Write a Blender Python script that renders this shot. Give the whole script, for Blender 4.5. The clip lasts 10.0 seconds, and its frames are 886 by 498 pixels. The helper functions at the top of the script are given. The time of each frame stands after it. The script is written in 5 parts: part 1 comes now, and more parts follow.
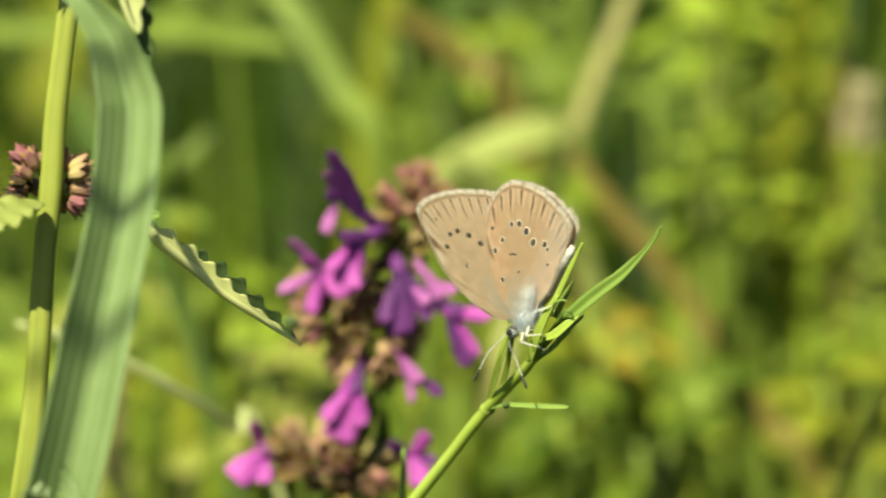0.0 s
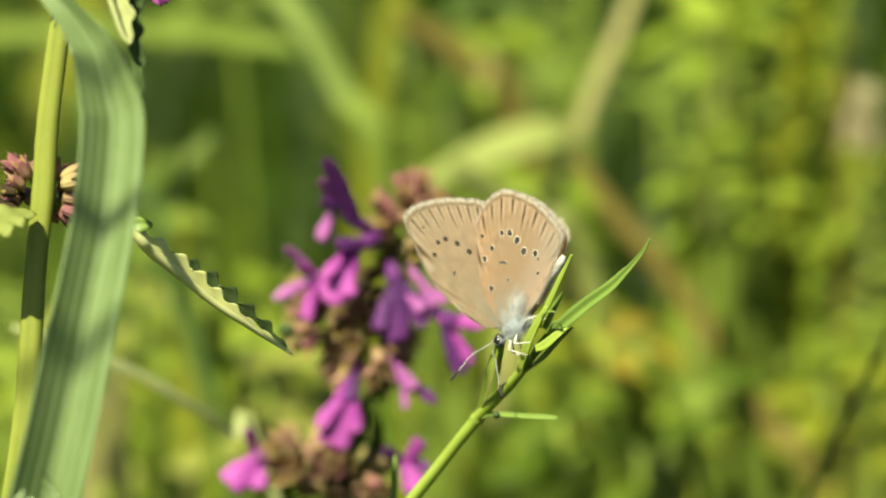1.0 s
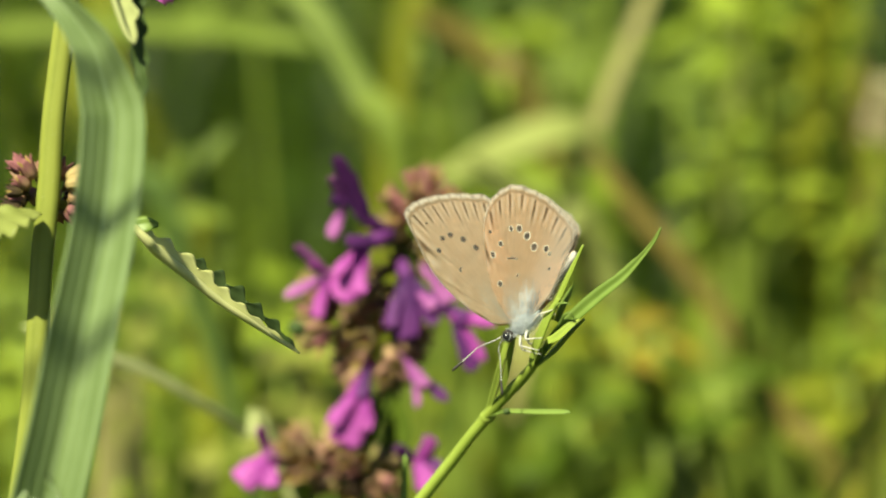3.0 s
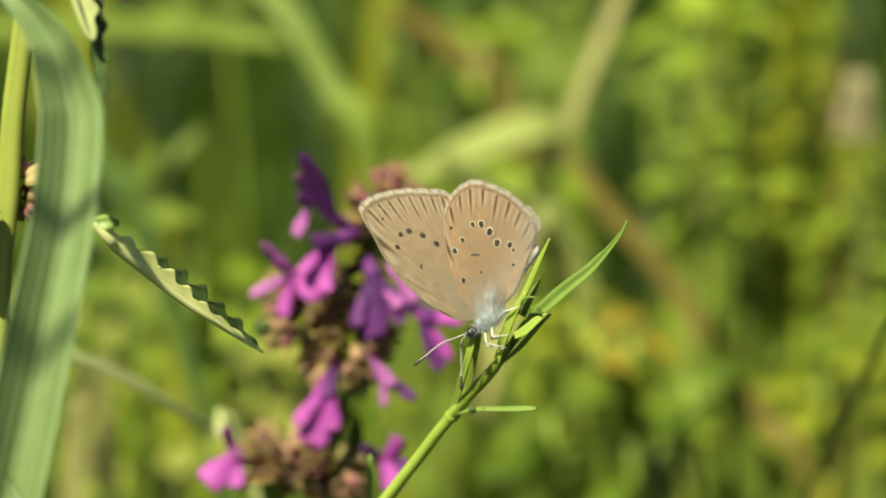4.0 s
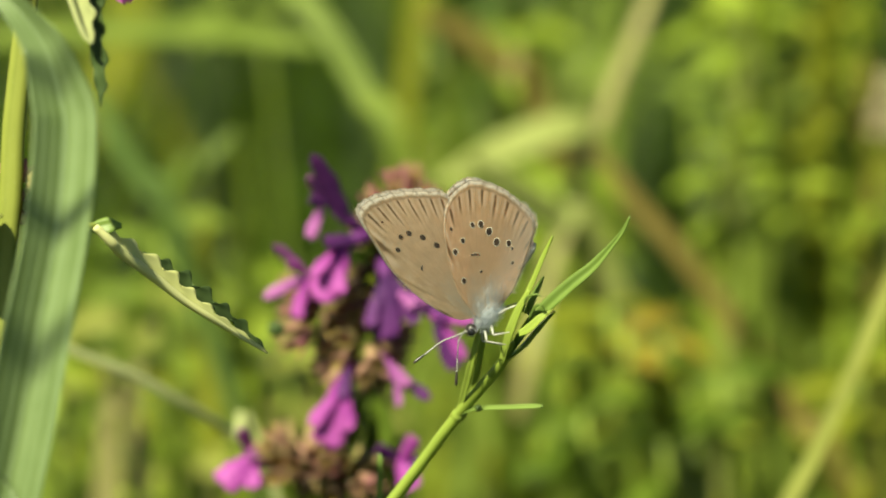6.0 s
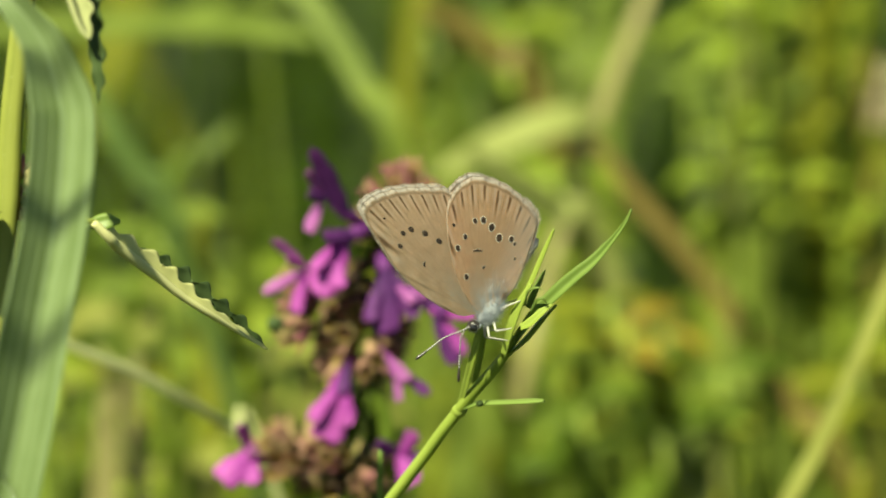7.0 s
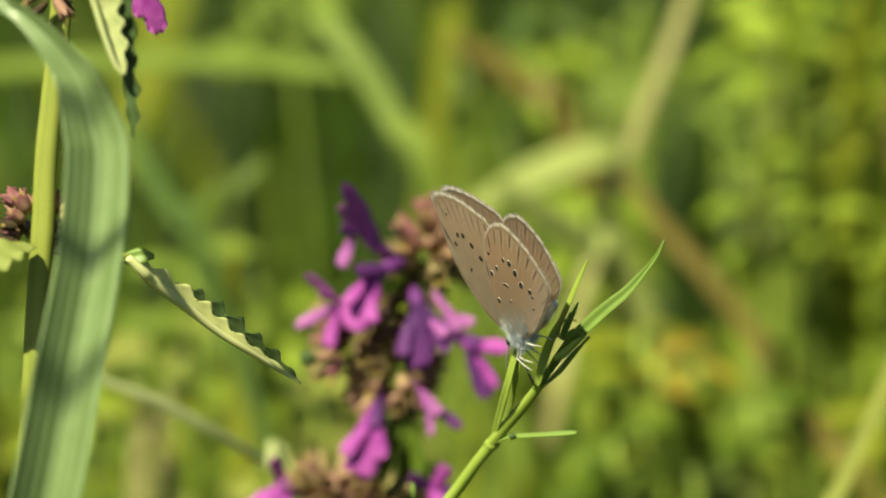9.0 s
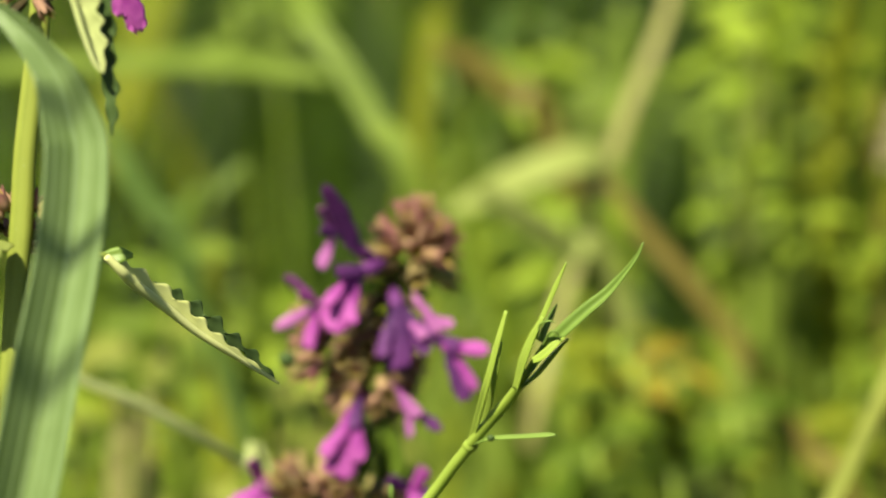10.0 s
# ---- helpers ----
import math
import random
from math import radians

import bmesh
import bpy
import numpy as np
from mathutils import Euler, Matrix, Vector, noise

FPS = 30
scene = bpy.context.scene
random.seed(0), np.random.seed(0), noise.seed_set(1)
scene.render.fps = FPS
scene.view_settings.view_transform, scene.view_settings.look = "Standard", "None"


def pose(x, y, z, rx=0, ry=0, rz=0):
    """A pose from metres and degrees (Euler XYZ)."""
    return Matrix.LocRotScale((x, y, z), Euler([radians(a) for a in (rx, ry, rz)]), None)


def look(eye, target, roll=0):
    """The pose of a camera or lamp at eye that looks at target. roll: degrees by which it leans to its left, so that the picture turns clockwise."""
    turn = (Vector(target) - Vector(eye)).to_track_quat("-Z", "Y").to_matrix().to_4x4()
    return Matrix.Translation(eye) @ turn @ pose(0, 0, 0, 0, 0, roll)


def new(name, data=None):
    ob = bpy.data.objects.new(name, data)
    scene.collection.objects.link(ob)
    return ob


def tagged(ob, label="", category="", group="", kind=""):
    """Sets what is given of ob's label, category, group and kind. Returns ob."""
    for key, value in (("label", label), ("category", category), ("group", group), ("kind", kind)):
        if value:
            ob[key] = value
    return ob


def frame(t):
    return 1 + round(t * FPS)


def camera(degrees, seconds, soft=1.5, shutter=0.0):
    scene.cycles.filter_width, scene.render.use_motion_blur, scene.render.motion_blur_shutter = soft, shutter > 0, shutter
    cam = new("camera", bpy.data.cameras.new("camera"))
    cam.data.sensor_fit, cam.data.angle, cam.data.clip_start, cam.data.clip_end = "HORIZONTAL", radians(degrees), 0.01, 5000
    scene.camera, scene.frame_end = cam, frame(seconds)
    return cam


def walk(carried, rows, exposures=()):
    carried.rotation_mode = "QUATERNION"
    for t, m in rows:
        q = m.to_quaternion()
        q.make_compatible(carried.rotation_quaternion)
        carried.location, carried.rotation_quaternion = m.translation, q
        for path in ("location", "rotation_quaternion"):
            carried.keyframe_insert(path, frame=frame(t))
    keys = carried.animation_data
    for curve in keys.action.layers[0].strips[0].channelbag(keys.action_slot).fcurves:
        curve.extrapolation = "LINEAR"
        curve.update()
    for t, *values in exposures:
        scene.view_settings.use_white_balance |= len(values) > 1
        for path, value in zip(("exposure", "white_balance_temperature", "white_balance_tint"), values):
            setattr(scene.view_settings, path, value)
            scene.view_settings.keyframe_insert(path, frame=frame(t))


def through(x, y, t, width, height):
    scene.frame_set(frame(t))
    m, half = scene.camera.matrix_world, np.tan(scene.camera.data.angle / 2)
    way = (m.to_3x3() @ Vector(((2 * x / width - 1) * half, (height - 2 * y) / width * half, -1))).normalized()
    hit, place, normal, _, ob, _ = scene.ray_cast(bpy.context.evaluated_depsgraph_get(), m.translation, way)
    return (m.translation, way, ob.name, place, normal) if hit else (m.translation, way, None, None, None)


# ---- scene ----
# Macro view of a small butterfly on a meadow plant; the camera is held by hand and drifts sideways.
PATH = [
    (0.0, -0.00001, -0.41082, 0.38732, 78.003, -0.001, -0.004),
    (0.2, 0.00144, -0.41051, 0.38851, 77.893, -0.058, -0.389),
    (0.5, 0.00361, -0.41005, 0.39029, 77.583, -0.143, -0.148),
    (0.7, 0.00336, -0.41091, 0.39002, 77.922, -0.181, 0.106),
    (1.0, 0.00298, -0.41219, 0.38961, 77.889, -0.239, 0.330),
    (1.2, 0.00257, -0.41265, 0.38969, 77.868, -0.308, 0.133),
    (1.5, 0.00196, -0.41334, 0.38982, 77.775, -0.412, -0.004),
    (1.7, 0.00196, -0.41322, 0.38991, 77.814, -0.371, -0.039),
    (2.0, 0.00197, -0.41304, 0.39004, 77.727, -0.310, 0.107),
    (2.2, 0.00351, -0.41229, 0.39030, 77.762, -0.176, 0.142),
    (2.5, 0.00581, -0.41117, 0.39068, 77.871, 0.025, 0.467),
    (2.7, 0.00537, -0.41089, 0.39038, 77.755, 0.123, 0.771),
    (3.8, 0.00721, -0.40845, 0.38929, 77.822, 0.183, 0.618),
    (4.0, 0.00770, -0.40791, 0.38914, 77.763, 0.172, 0.475),
    (4.2, 0.00944, -0.40825, 0.38951, 77.889, 0.292, 0.702),
    (4.5, 0.01204, -0.40877, 0.39007, 78.056, 0.473, 1.079),
    (4.7, 0.01331, -0.40936, 0.38992, 78.080, 0.588, 1.260),
    (5.0, 0.01522, -0.41025, 0.38970, 78.256, 0.760, 1.683),
    (5.2, 0.01541, -0.41023, 0.38928, 78.123, 0.792, 1.933),
    (5.5, 0.01569, -0.41019, 0.38865, 78.043, 0.840, 1.752),
    (6.8, 0.01442, -0.40710, 0.38904, 77.530, 0.992, 1.348),
    (7.0, 0.01489, -0.40704, 0.38896, 77.680, 1.043, 1.397),
    (7.2, 0.01539, -0.40704, 0.38932, 77.814, 1.107, 1.282),
    (7.5, 0.01613, -0.40705, 0.38987, 77.834, 1.202, 1.524),
    (7.7, 0.01665, -0.40735, 0.39016, 77.811, 1.228, 1.591),
    (8.0, 0.01743, -0.40779, 0.39060, 77.987, 1.268, 1.751),
    (8.2, 0.01677, -0.40820, 0.39012, 78.096, 1.260, 1.681),
    (8.5, 0.01579, -0.40882, 0.38939, 78.154, 1.248, 1.733),
    (8.7, 0.01525, -0.40875, 0.38935, 78.268, 1.243, 1.745),
    (9.0, 0.01444, -0.40864, 0.38930, 78.231, 1.236, 1.812),
    (9.2, 0.01399, -0.40854, 0.38873, 78.291, 1.201, 1.926),
    (9.5, 0.01332, -0.40840, 0.38788, 78.296, 1.148, 2.050),
    (9.7, 0.01404, -0.40834, 0.38810, 78.580, 1.042, 1.979),
    (10.0, 0.01512, -0.40825, 0.38844, 78.351, 0.883, 1.650),
]
cam = camera(14.0, 10.0, soft=1.8, shutter=0.25)
cam.data.dof.use_dof = True
cam.data.dof.focus_distance = 0.398
cam.data.dof.aperture_fstop = 18.0
walk(cam, [(t, pose(x, y, z, rx, ry, rz)) for t, x, y, z, rx, ry, rz in PATH],
     exposures=[(t, stops, 7000, -8) for t, stops in ((0.0, 1.22), (1.5, 1.17), (2.5, 1.1), (4.5, 1.06), (5.5, 1.04), (7.5, 1.04), (9.0, 1.05), (9.5, 1.07), (10.0, 1.13))])

# ---- light ----
TO_SUN = Vector((-0.32, -0.50, 0.80)).normalized()
world = bpy.data.worlds.new("sky")
scene.world = world
world.use_nodes = True
sky = world.node_tree.nodes.new("ShaderNodeTexSky")
sky.sky_type, sky.sun_disc = "NISHITA", False
sky.sun_elevation = math.asin(TO_SUN.z)
sky.sun_rotation = math.atan2(TO_SUN.x, TO_SUN.y)
world.node_tree.nodes["Background"].inputs["Strength"].default_value = 0.043
world.node_tree.links.new(sky.outputs[0], world.node_tree.nodes["Background"].inputs["Color"])
sun = new("sun", bpy.data.lights.new("sun", "SUN"))
sun.data.energy, sun.data.angle, sun.data.color = 5.0, radians(0.55), (1.0, 0.92, 0.74)
sun.matrix_world = look(TO_SUN * 5, (0, 0, 0))


# ---- materials ----
class Nodes:
    """Small helper to wire a node material."""

    def __init__(self, name):
        self.m = bpy.data.materials.new(name)
        self.m.use_nodes = True
        self.t = self.m.node_tree
        self.b = self.t.nodes["Principled BSDF"]
        self.out = self.t.nodes["Material Output"]

    def add(self, kind, **inputs):
        n = self.t.nodes.new(kind)
        for key, v in inputs.items():
            self.put(n, key.replace("_", " "), v)
        return n

    def put(self, n, key, v):
        s = n.inputs[int(key)] if key.isdigit() else n.inputs[key]
        if hasattr(v, "is_linked"):
            self.t.links.new(v, s)
        else:
            s.default_value = v

    def math(self, op, a, b=0.0, c=0.0):
        n = self.t.nodes.new("ShaderNodeMath")
        n.operation = op
        for i, v in enumerate((a, b, c)):
            self.put(n, str(i), v)
        return n.outputs[0]

    def step(self, v, lo, hi):
        n = self.t.nodes.new("ShaderNodeMapRange")
        n.interpolation_type = "SMOOTHSTEP"
        for i, x in enumerate((v, lo, hi, 0.0, 1.0)):
            self.put(n, str(i), x)
        return n.outputs[0]

    def mix(self, f, a, b):
        n = self.t.nodes.new("ShaderNodeMix")
        n.data_type = "RGBA"
        for i, v in ((0, f), (6, a), (7, b)):
            if isinstance(v, tuple):
                v = (*v, 1.0)[:4]
            self.put(n, str(i), v)
        return n.outputs[2]

    def noise(self, scale, detail=3.0, vector=None):
        n = self.add("ShaderNodeTexNoise", Scale=scale, Detail=detail)
        if vector is not None:
            self.t.links.new(vector, n.inputs["Vector"])
        return n.outputs["Fac"]

    def place(self):
        return self.add("ShaderNodeTexCoord").outputs["Object"]

    def uv(self):
        s = self.add("ShaderNodeSeparateXYZ", Vector=self.add("ShaderNodeUVMap").outputs[0])
        return s.outputs[0], s.outputs[1]

    def bump(self, height, strength=0.3, distance=0.0002):
        n = self.add("ShaderNodeBump", Strength=strength, Distance=distance, Height=height)
        self.t.links.new(n.outputs[0], self.b.inputs["Normal"])
        return n.outputs[0]

    def done(self, colour, rough=0.5, through=0.0, tint=None, spec=0.4, sheen=0.0):
        self.put(self.b, "Base Color", colour if hasattr(colour, "is_linked") else (*colour, 1.0))
        self.put(self.b, "Roughness", rough)
        self.b.inputs["Specular IOR Level"].default_value = spec
        self.b.inputs["Sheen Weight"].default_value = sheen
        if through:
            tr = self.add("ShaderNodeBsdfTranslucent")
            c = colour if tint is None else tint
            self.put(tr, "Color", c if hasattr(c, "is_linked") else (*c, 1.0))
            mx = self.add("ShaderNodeMixShader", Fac=through)
            self.t.links.new(self.b.outputs[0], mx.inputs[1])
            self.t.links.new(tr.outputs[0], mx.inputs[2])
            self.t.links.new(mx.outputs[0], self.out.inputs["Surface"])
        return self.m


def leaf_material(name, low, high, glow, rough=0.45, stripes=0.0, through=0.4, random_part=0.0, spec=0.22):
    """A living leaf: colour drifts between two greens, with faint long veins and light passing through."""
    n = Nodes(name)
    u, v = n.uv()
    f = n.noise(350.0, 4.0, n.place())
    g = n.noise(60.0, 2.0, n.place())
    f = n.math("ADD", n.math("MULTIPLY", f, 0.5), n.math("MULTIPLY", g, 0.6))
    own = n.add("ShaderNodeObjectInfo").outputs["Random"]
    f = n.math("ADD", f, n.math("MULTIPLY", n.math("SUBTRACT", own, 0.5), 0.3))
    if random_part:
        r = n.add("ShaderNodeNewGeometry").outputs["Random Per Island"]
        f = n.math("ADD", f, n.math("MULTIPLY", n.math("SUBTRACT", r, 0.5), random_part))
    col = n.mix(n.step(f, 0.25, 0.85), low, high)
    height = f
    if stripes:
        fine = n.math("SINE", n.math("MULTIPLY", u, stripes * 6.283))
        wide = n.noise(1.0, 1.0, n.add("ShaderNodeCombineXYZ", X=n.math("MULTIPLY", u, 11.0), Y=n.math("MULTIPLY", v, 0.02)).outputs[0])
        s = n.step(n.math("ADD", n.math("MULTIPLY", fine, 0.16), wide), 0.30, 0.75)
        col = n.mix(n.math("MULTIPLY", s, 0.62), col, tuple(c * k for c, k in zip(high, (1.4, 1.35, 1.7))))
        height = n.math("ADD", n.math("MULTIPLY", fine, 0.25), f)
    n.bump(height, 0.35, 0.0002)
    tint = n.mix(0.65, col, glow)
    return n.done(col, rough, through, tint, spec)


blade_green = leaf_material("blade_green", (0.115, 0.172, 0.048), (0.2, 0.268, 0.104), (0.26, 0.36, 0.051), 0.28, stripes=7.0, through=0.3, spec=0.6)
stalk_green = leaf_material("stalk_green", (0.15, 0.18, 0.024), (0.255, 0.285, 0.05), (0.26, 0.32, 0.035), 0.5, stripes=2.0, through=0.2)
stem_green = leaf_material("stem_green", (0.191, 0.26, 0.033), (0.296, 0.375, 0.063), (0.344, 0.43, 0.044), 0.42, stripes=1.0, through=0.25)
needle_green = leaf_material("needle_green", (0.115, 0.18, 0.03), (0.21, 0.295, 0.063), (0.306, 0.41, 0.052), 0.4, stripes=2.0, through=0.35)
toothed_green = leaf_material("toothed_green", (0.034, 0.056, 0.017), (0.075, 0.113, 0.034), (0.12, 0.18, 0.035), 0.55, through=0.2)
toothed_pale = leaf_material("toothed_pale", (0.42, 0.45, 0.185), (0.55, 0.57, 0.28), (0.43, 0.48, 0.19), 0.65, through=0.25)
# brighter copy of toothed_pale: sunlight put into the long leaf's colour
toothed_sunlit = leaf_material("toothed_sunlit", (0.6, 0.6, 0.24), (0.74, 0.73, 0.35), (0.6, 0.62, 0.25), 0.75, through=0.25)
fresh = leaf_material("fresh", (0.072, 0.115, 0.01), (0.134, 0.19, 0.021), (0.239, 0.32, 0.026))
lime = leaf_material("lime", (0.191, 0.26, 0.024), (0.325, 0.4, 0.049), (0.401, 0.49, 0.059))
yellow = leaf_material("yellow", (0.191, 0.215, 0.016), (0.296, 0.32, 0.033), (0.344, 0.37, 0.037))
teal = leaf_material("teal", (0.096, 0.16, 0.037), (0.162, 0.24, 0.067), (0.267, 0.38, 0.081))
straw = leaf_material("straw", (0.16, 0.12, 0.03), (0.235, 0.18, 0.053), (0.26, 0.2, 0.053), through=0.2)
soft_green = leaf_material("soft_green", (0.134, 0.19, 0.026), (0.22, 0.285, 0.052), (0.296, 0.37, 0.052))
straw_green = leaf_material("straw_green", (0.29, 0.265, 0.1), (0.41, 0.375, 0.165), (0.38, 0.36, 0.13), through=0.25)
olive = leaf_material("olive", (0.19, 0.205, 0.038), (0.29, 0.305, 0.07), (0.3, 0.32, 0.062), through=0.3)
# pale green that carries the sunlight of the grass stalk's leaf
pale_leaf = leaf_material("pale_leaf", (0.25, 0.28, 0.075), (0.34, 0.37, 0.12), (0.33, 0.37, 0.11), through=0.3)
# shade between the plants is put into these dark grass greens
grass_mix = leaf_material("grass_mix", (0.011, 0.023, 0.002), (0.046, 0.08, 0.006), (0.09, 0.14, 0.008), random_part=0.9)
husk = leaf_material("husk", (0.5, 0.42, 0.25), (0.66, 0.57, 0.38), (0.58, 0.48, 0.3), through=0.35)
rust = leaf_material("rust", (0.19, 0.145, 0.017), (0.31, 0.235, 0.03), (0.38, 0.29, 0.038), through=0.3)


def ground_material():
    n = Nodes("meadow_soil")
    p = n.place()
    a, b = n.noise(9.0, 5.0, p), n.noise(120.0, 4.0, p)
    col = n.mix(n.step(a, 0.35, 0.65), (0.022, 0.032, 0.008), (0.05, 0.06, 0.016))
    col = n.mix(n.math("MULTIPLY", n.step(b, 0.5, 0.75), 0.6), col, (0.10, 0.075, 0.035))
    n.bump(b, 0.8, 0.01)
    return n.done(col, 0.95, spec=0.1)


soil = ground_material()


def petal_material(name, deep, pale):
    n = Nodes(name)
    u, v = n.uv()
    f = n.noise(900.0, 3.0, n.place())
    fold = n.math("ABSOLUTE", n.math("SINE", n.math("MULTIPLY", u, 14.0)))
    g = n.math("ADD", n.math("MULTIPLY", f, 0.6), n.math("MULTIPLY", v, 0.45))
    col = n.mix(n.step(g, 0.2, 0.9), deep, pale)
    n.bump(n.math("ADD", f, n.math("MULTIPLY", fold, 0.4)), 0.4, 0.0002)
    return n.done(col, 0.55, 0.35, n.mix(0.4, col, pale), 0.2, 0.0)


magenta = petal_material("magenta", (0.28, 0.028, 0.29), (0.52, 0.115, 0.48))
violet = petal_material("violet", (0.065, 0.016, 0.105), (0.17, 0.04, 0.215))
faded_pink = petal_material("faded_pink", (0.33, 0.075, 0.33), (0.48, 0.165, 0.45))


def calyx_material(name, foot, rim):
    n = Nodes(name)
    u, v = n.uv()
    f = n.noise(700.0, 4.0, n.place())
    rib = n.math("ABSOLUTE", n.math("SINE", n.math("MULTIPLY", u, 31.4)))
    r = n.add("ShaderNodeObjectInfo").outputs["Random"]
    g = n.math("ADD", n.math("ADD", v, n.math("MULTIPLY", f, 0.7)), n.math("MULTIPLY", r, 0.9))
    col = n.mix(n.step(g, 0.7, 1.6), foot, rim)
    col = n.mix(n.math("MULTIPLY", rib, 0.25), col, tuple(c * 0.55 for c in rim))
    n.bump(n.math("ADD", rib, f), 0.5, 0.0002)
    return n.done(col, 0.7, 0.35, None, 0.25)


calyx_brown = calyx_material("calyx_brown", (0.60, 0.47, 0.21), (0.46, 0.26, 0.19))
calyx_pink = calyx_material("calyx_pink", (0.50, 0.32, 0.18), (0.36, 0.14, 0.16))
calyx_green = calyx_material("calyx_green", (0.48, 0.46, 0.14), (0.42, 0.31, 0.15))
calyx_inside = calyx_material("calyx_inside", (0.40, 0.27, 0.06), (0.46, 0.33, 0.10))
# dried cups, and shaded ones whose shade is put into these dark browns
calyx_dry_shaded = calyx_material("calyx_dry_shaded", (0.10, 0.075, 0.03), (0.07, 0.042, 0.03))


def wing_material(name, ground, streak, fringe, dust, through, tint, hoary=0.0, bold=1.0):
    """Wing scales: fine veins from the root, dark wedges towards the edge, a pale chequered fringe and dusting at the root. u runs along the edge, v outwards."""
    n = Nodes(name)
    u, v = n.uv()
    p = n.place()
    f, g = n.noise(900.0, 4.0, p), n.noise(160.0, 3.0, p)
    shaken = n.math("ADD", u, n.math("MULTIPLY", n.math("SUBTRACT", g, 0.5), 0.02))
    ray = n.math("ABSOLUTE", n.math("SUBTRACT", n.math("FRACT", n.math("MULTIPLY", shaken, 12.0)), 0.5))
    wedge = n.math("SUBTRACT", 1.0, n.step(n.math("ADD", ray, n.math("MULTIPLY", n.math("SUBTRACT", f, 0.5), 0.16)), 0.02, 0.15))
    pale = n.math("MULTIPLY", n.step(ray, 0.12, 0.2), n.math("SUBTRACT", 1.0, n.step(ray, 0.22, 0.36)))
    vein = n.step(ray, 0.455, 0.49)
    start = n.math("ADD", 0.79, n.math("MULTIPLY", n.math("SINE", n.math("MULTIPLY", u, 31.0)), 0.06))
    out = n.math("MULTIPLY", n.step(n.math("ADD", v, n.math("MULTIPLY", f, 0.08)), start, 0.92), n.math("SUBTRACT", 1.0, n.step(v, 0.935, 0.955)))
    col = n.mix(n.step(n.math("ADD", n.math("MULTIPLY", f, 0.5), n.math("MULTIPLY", g, 0.5)), 0.35, 0.65), ground, tuple(c * 1.2 for c in ground))
    speck = n.noise(3200.0, 2.0, p)
    comb = n.noise(1.0, 3.0, n.add("ShaderNodeCombineXYZ", X=n.math("MULTIPLY", u, 90.0), Y=n.math("MULTIPLY", v, 9.0)).outputs[0])
    col = n.mix(n.math("MULTIPLY", n.step(comb, 0.46, 0.68), 0.42), col, tuple(c * 0.62 for c in ground))
    col = n.mix(n.math("MULTIPLY", n.step(n.math("SUBTRACT", 1.0, comb), 0.48, 0.70), 0.36), col, fringe)
    col = n.mix(n.math("MULTIPLY", n.step(speck, 0.45, 0.7), 0.22), col, tuple(c * 0.55 for c in ground))
    col = n.mix(n.math("MULTIPLY", n.math("MULTIPLY", vein, n.step(v, 0.1, 0.4)), 0.6), col, tuple(c * 0.5 for c in ground))
    col = n.mix(n.math("MULTIPLY", wedge, 0.07), col, streak)
    col = n.mix(n.math("MULTIPLY", n.math("MULTIPLY", pale, out), 0.6 * bold), col, fringe)
    col = n.mix(n.math("MULTIPLY", n.math("MULTIPLY", wedge, out), 0.92 * bold), col, streak)
    edge = n.math("MULTIPLY", n.step(v, 0.945, 0.955), n.math("SUBTRACT", 1.0, n.step(v, 0.966, 0.974)))
    col = n.mix(n.math("MULTIPLY", edge, 0.45), col, streak)
    col = n.mix(n.math("MULTIPLY", n.step(v, 0.974, 0.984), 0.9), col, n.mix(n.math("MULTIPLY", n.math("ADD", wedge, n.step(speck, 0.5, 0.7)), 0.4), fringe, streak))
    near = n.math("SUBTRACT", 1.0, n.step(n.math("ADD", v, n.math("MULTIPLY", comb, 0.5)), 0.28, 0.68))
    if hoary:
        col = n.mix(n.math("MULTIPLY", n.step(n.math("ADD", u, n.math("MULTIPLY", comb, 0.12)), 0.66, 0.92), hoary), col, fringe)
    col = n.mix(n.math("MULTIPLY", n.math("MULTIPLY", near, n.math("ADD", 0.35, comb)), 0.68), col, dust)
    n.bump(n.math("ADD", n.math("MULTIPLY", n.math("MULTIPLY", vein, v), 0.5), n.math("MULTIPLY", f, 0.7)), 0.5, 0.0001)
    glow = n.math("MULTIPLY", n.math("SUBTRACT", 0.9, n.math("MULTIPLY", near, 0.55)), n.math("SUBTRACT", 1.0, n.math("MULTIPLY", n.step(v, 0.945, 0.985), 0.6)))
    glow = n.math("MULTIPLY", glow, n.math("SUBTRACT", 1.0, n.math("MULTIPLY", n.math("MULTIPLY", wedge, out), 0.5 * bold)))
    return n.done(col, 0.62, through, n.mix(glow, col, tint), 0.25, 0.2)


wing_fore_under = wing_material("wing_fore_under", (0.56, 0.462, 0.338), (0.13, 0.085, 0.055), (0.72, 0.70, 0.66), (0.60, 0.56, 0.49), 0.74, (1.0, 0.73, 0.44))
wing_hind_under = wing_material("wing_hind_under", (0.63, 0.483, 0.33), (0.115, 0.07, 0.045), (0.72, 0.70, 0.66), (0.64, 0.61, 0.56), 0.74, (1.0, 0.70, 0.40), 0.5)
wing_upper = wing_material("wing_upper", (0.12, 0.10, 0.085), (0.035, 0.026, 0.02), (0.62, 0.60, 0.58), (0.15, 0.155, 0.17), 0.66, (0.95, 0.7, 0.45), 0.0, 0.5)


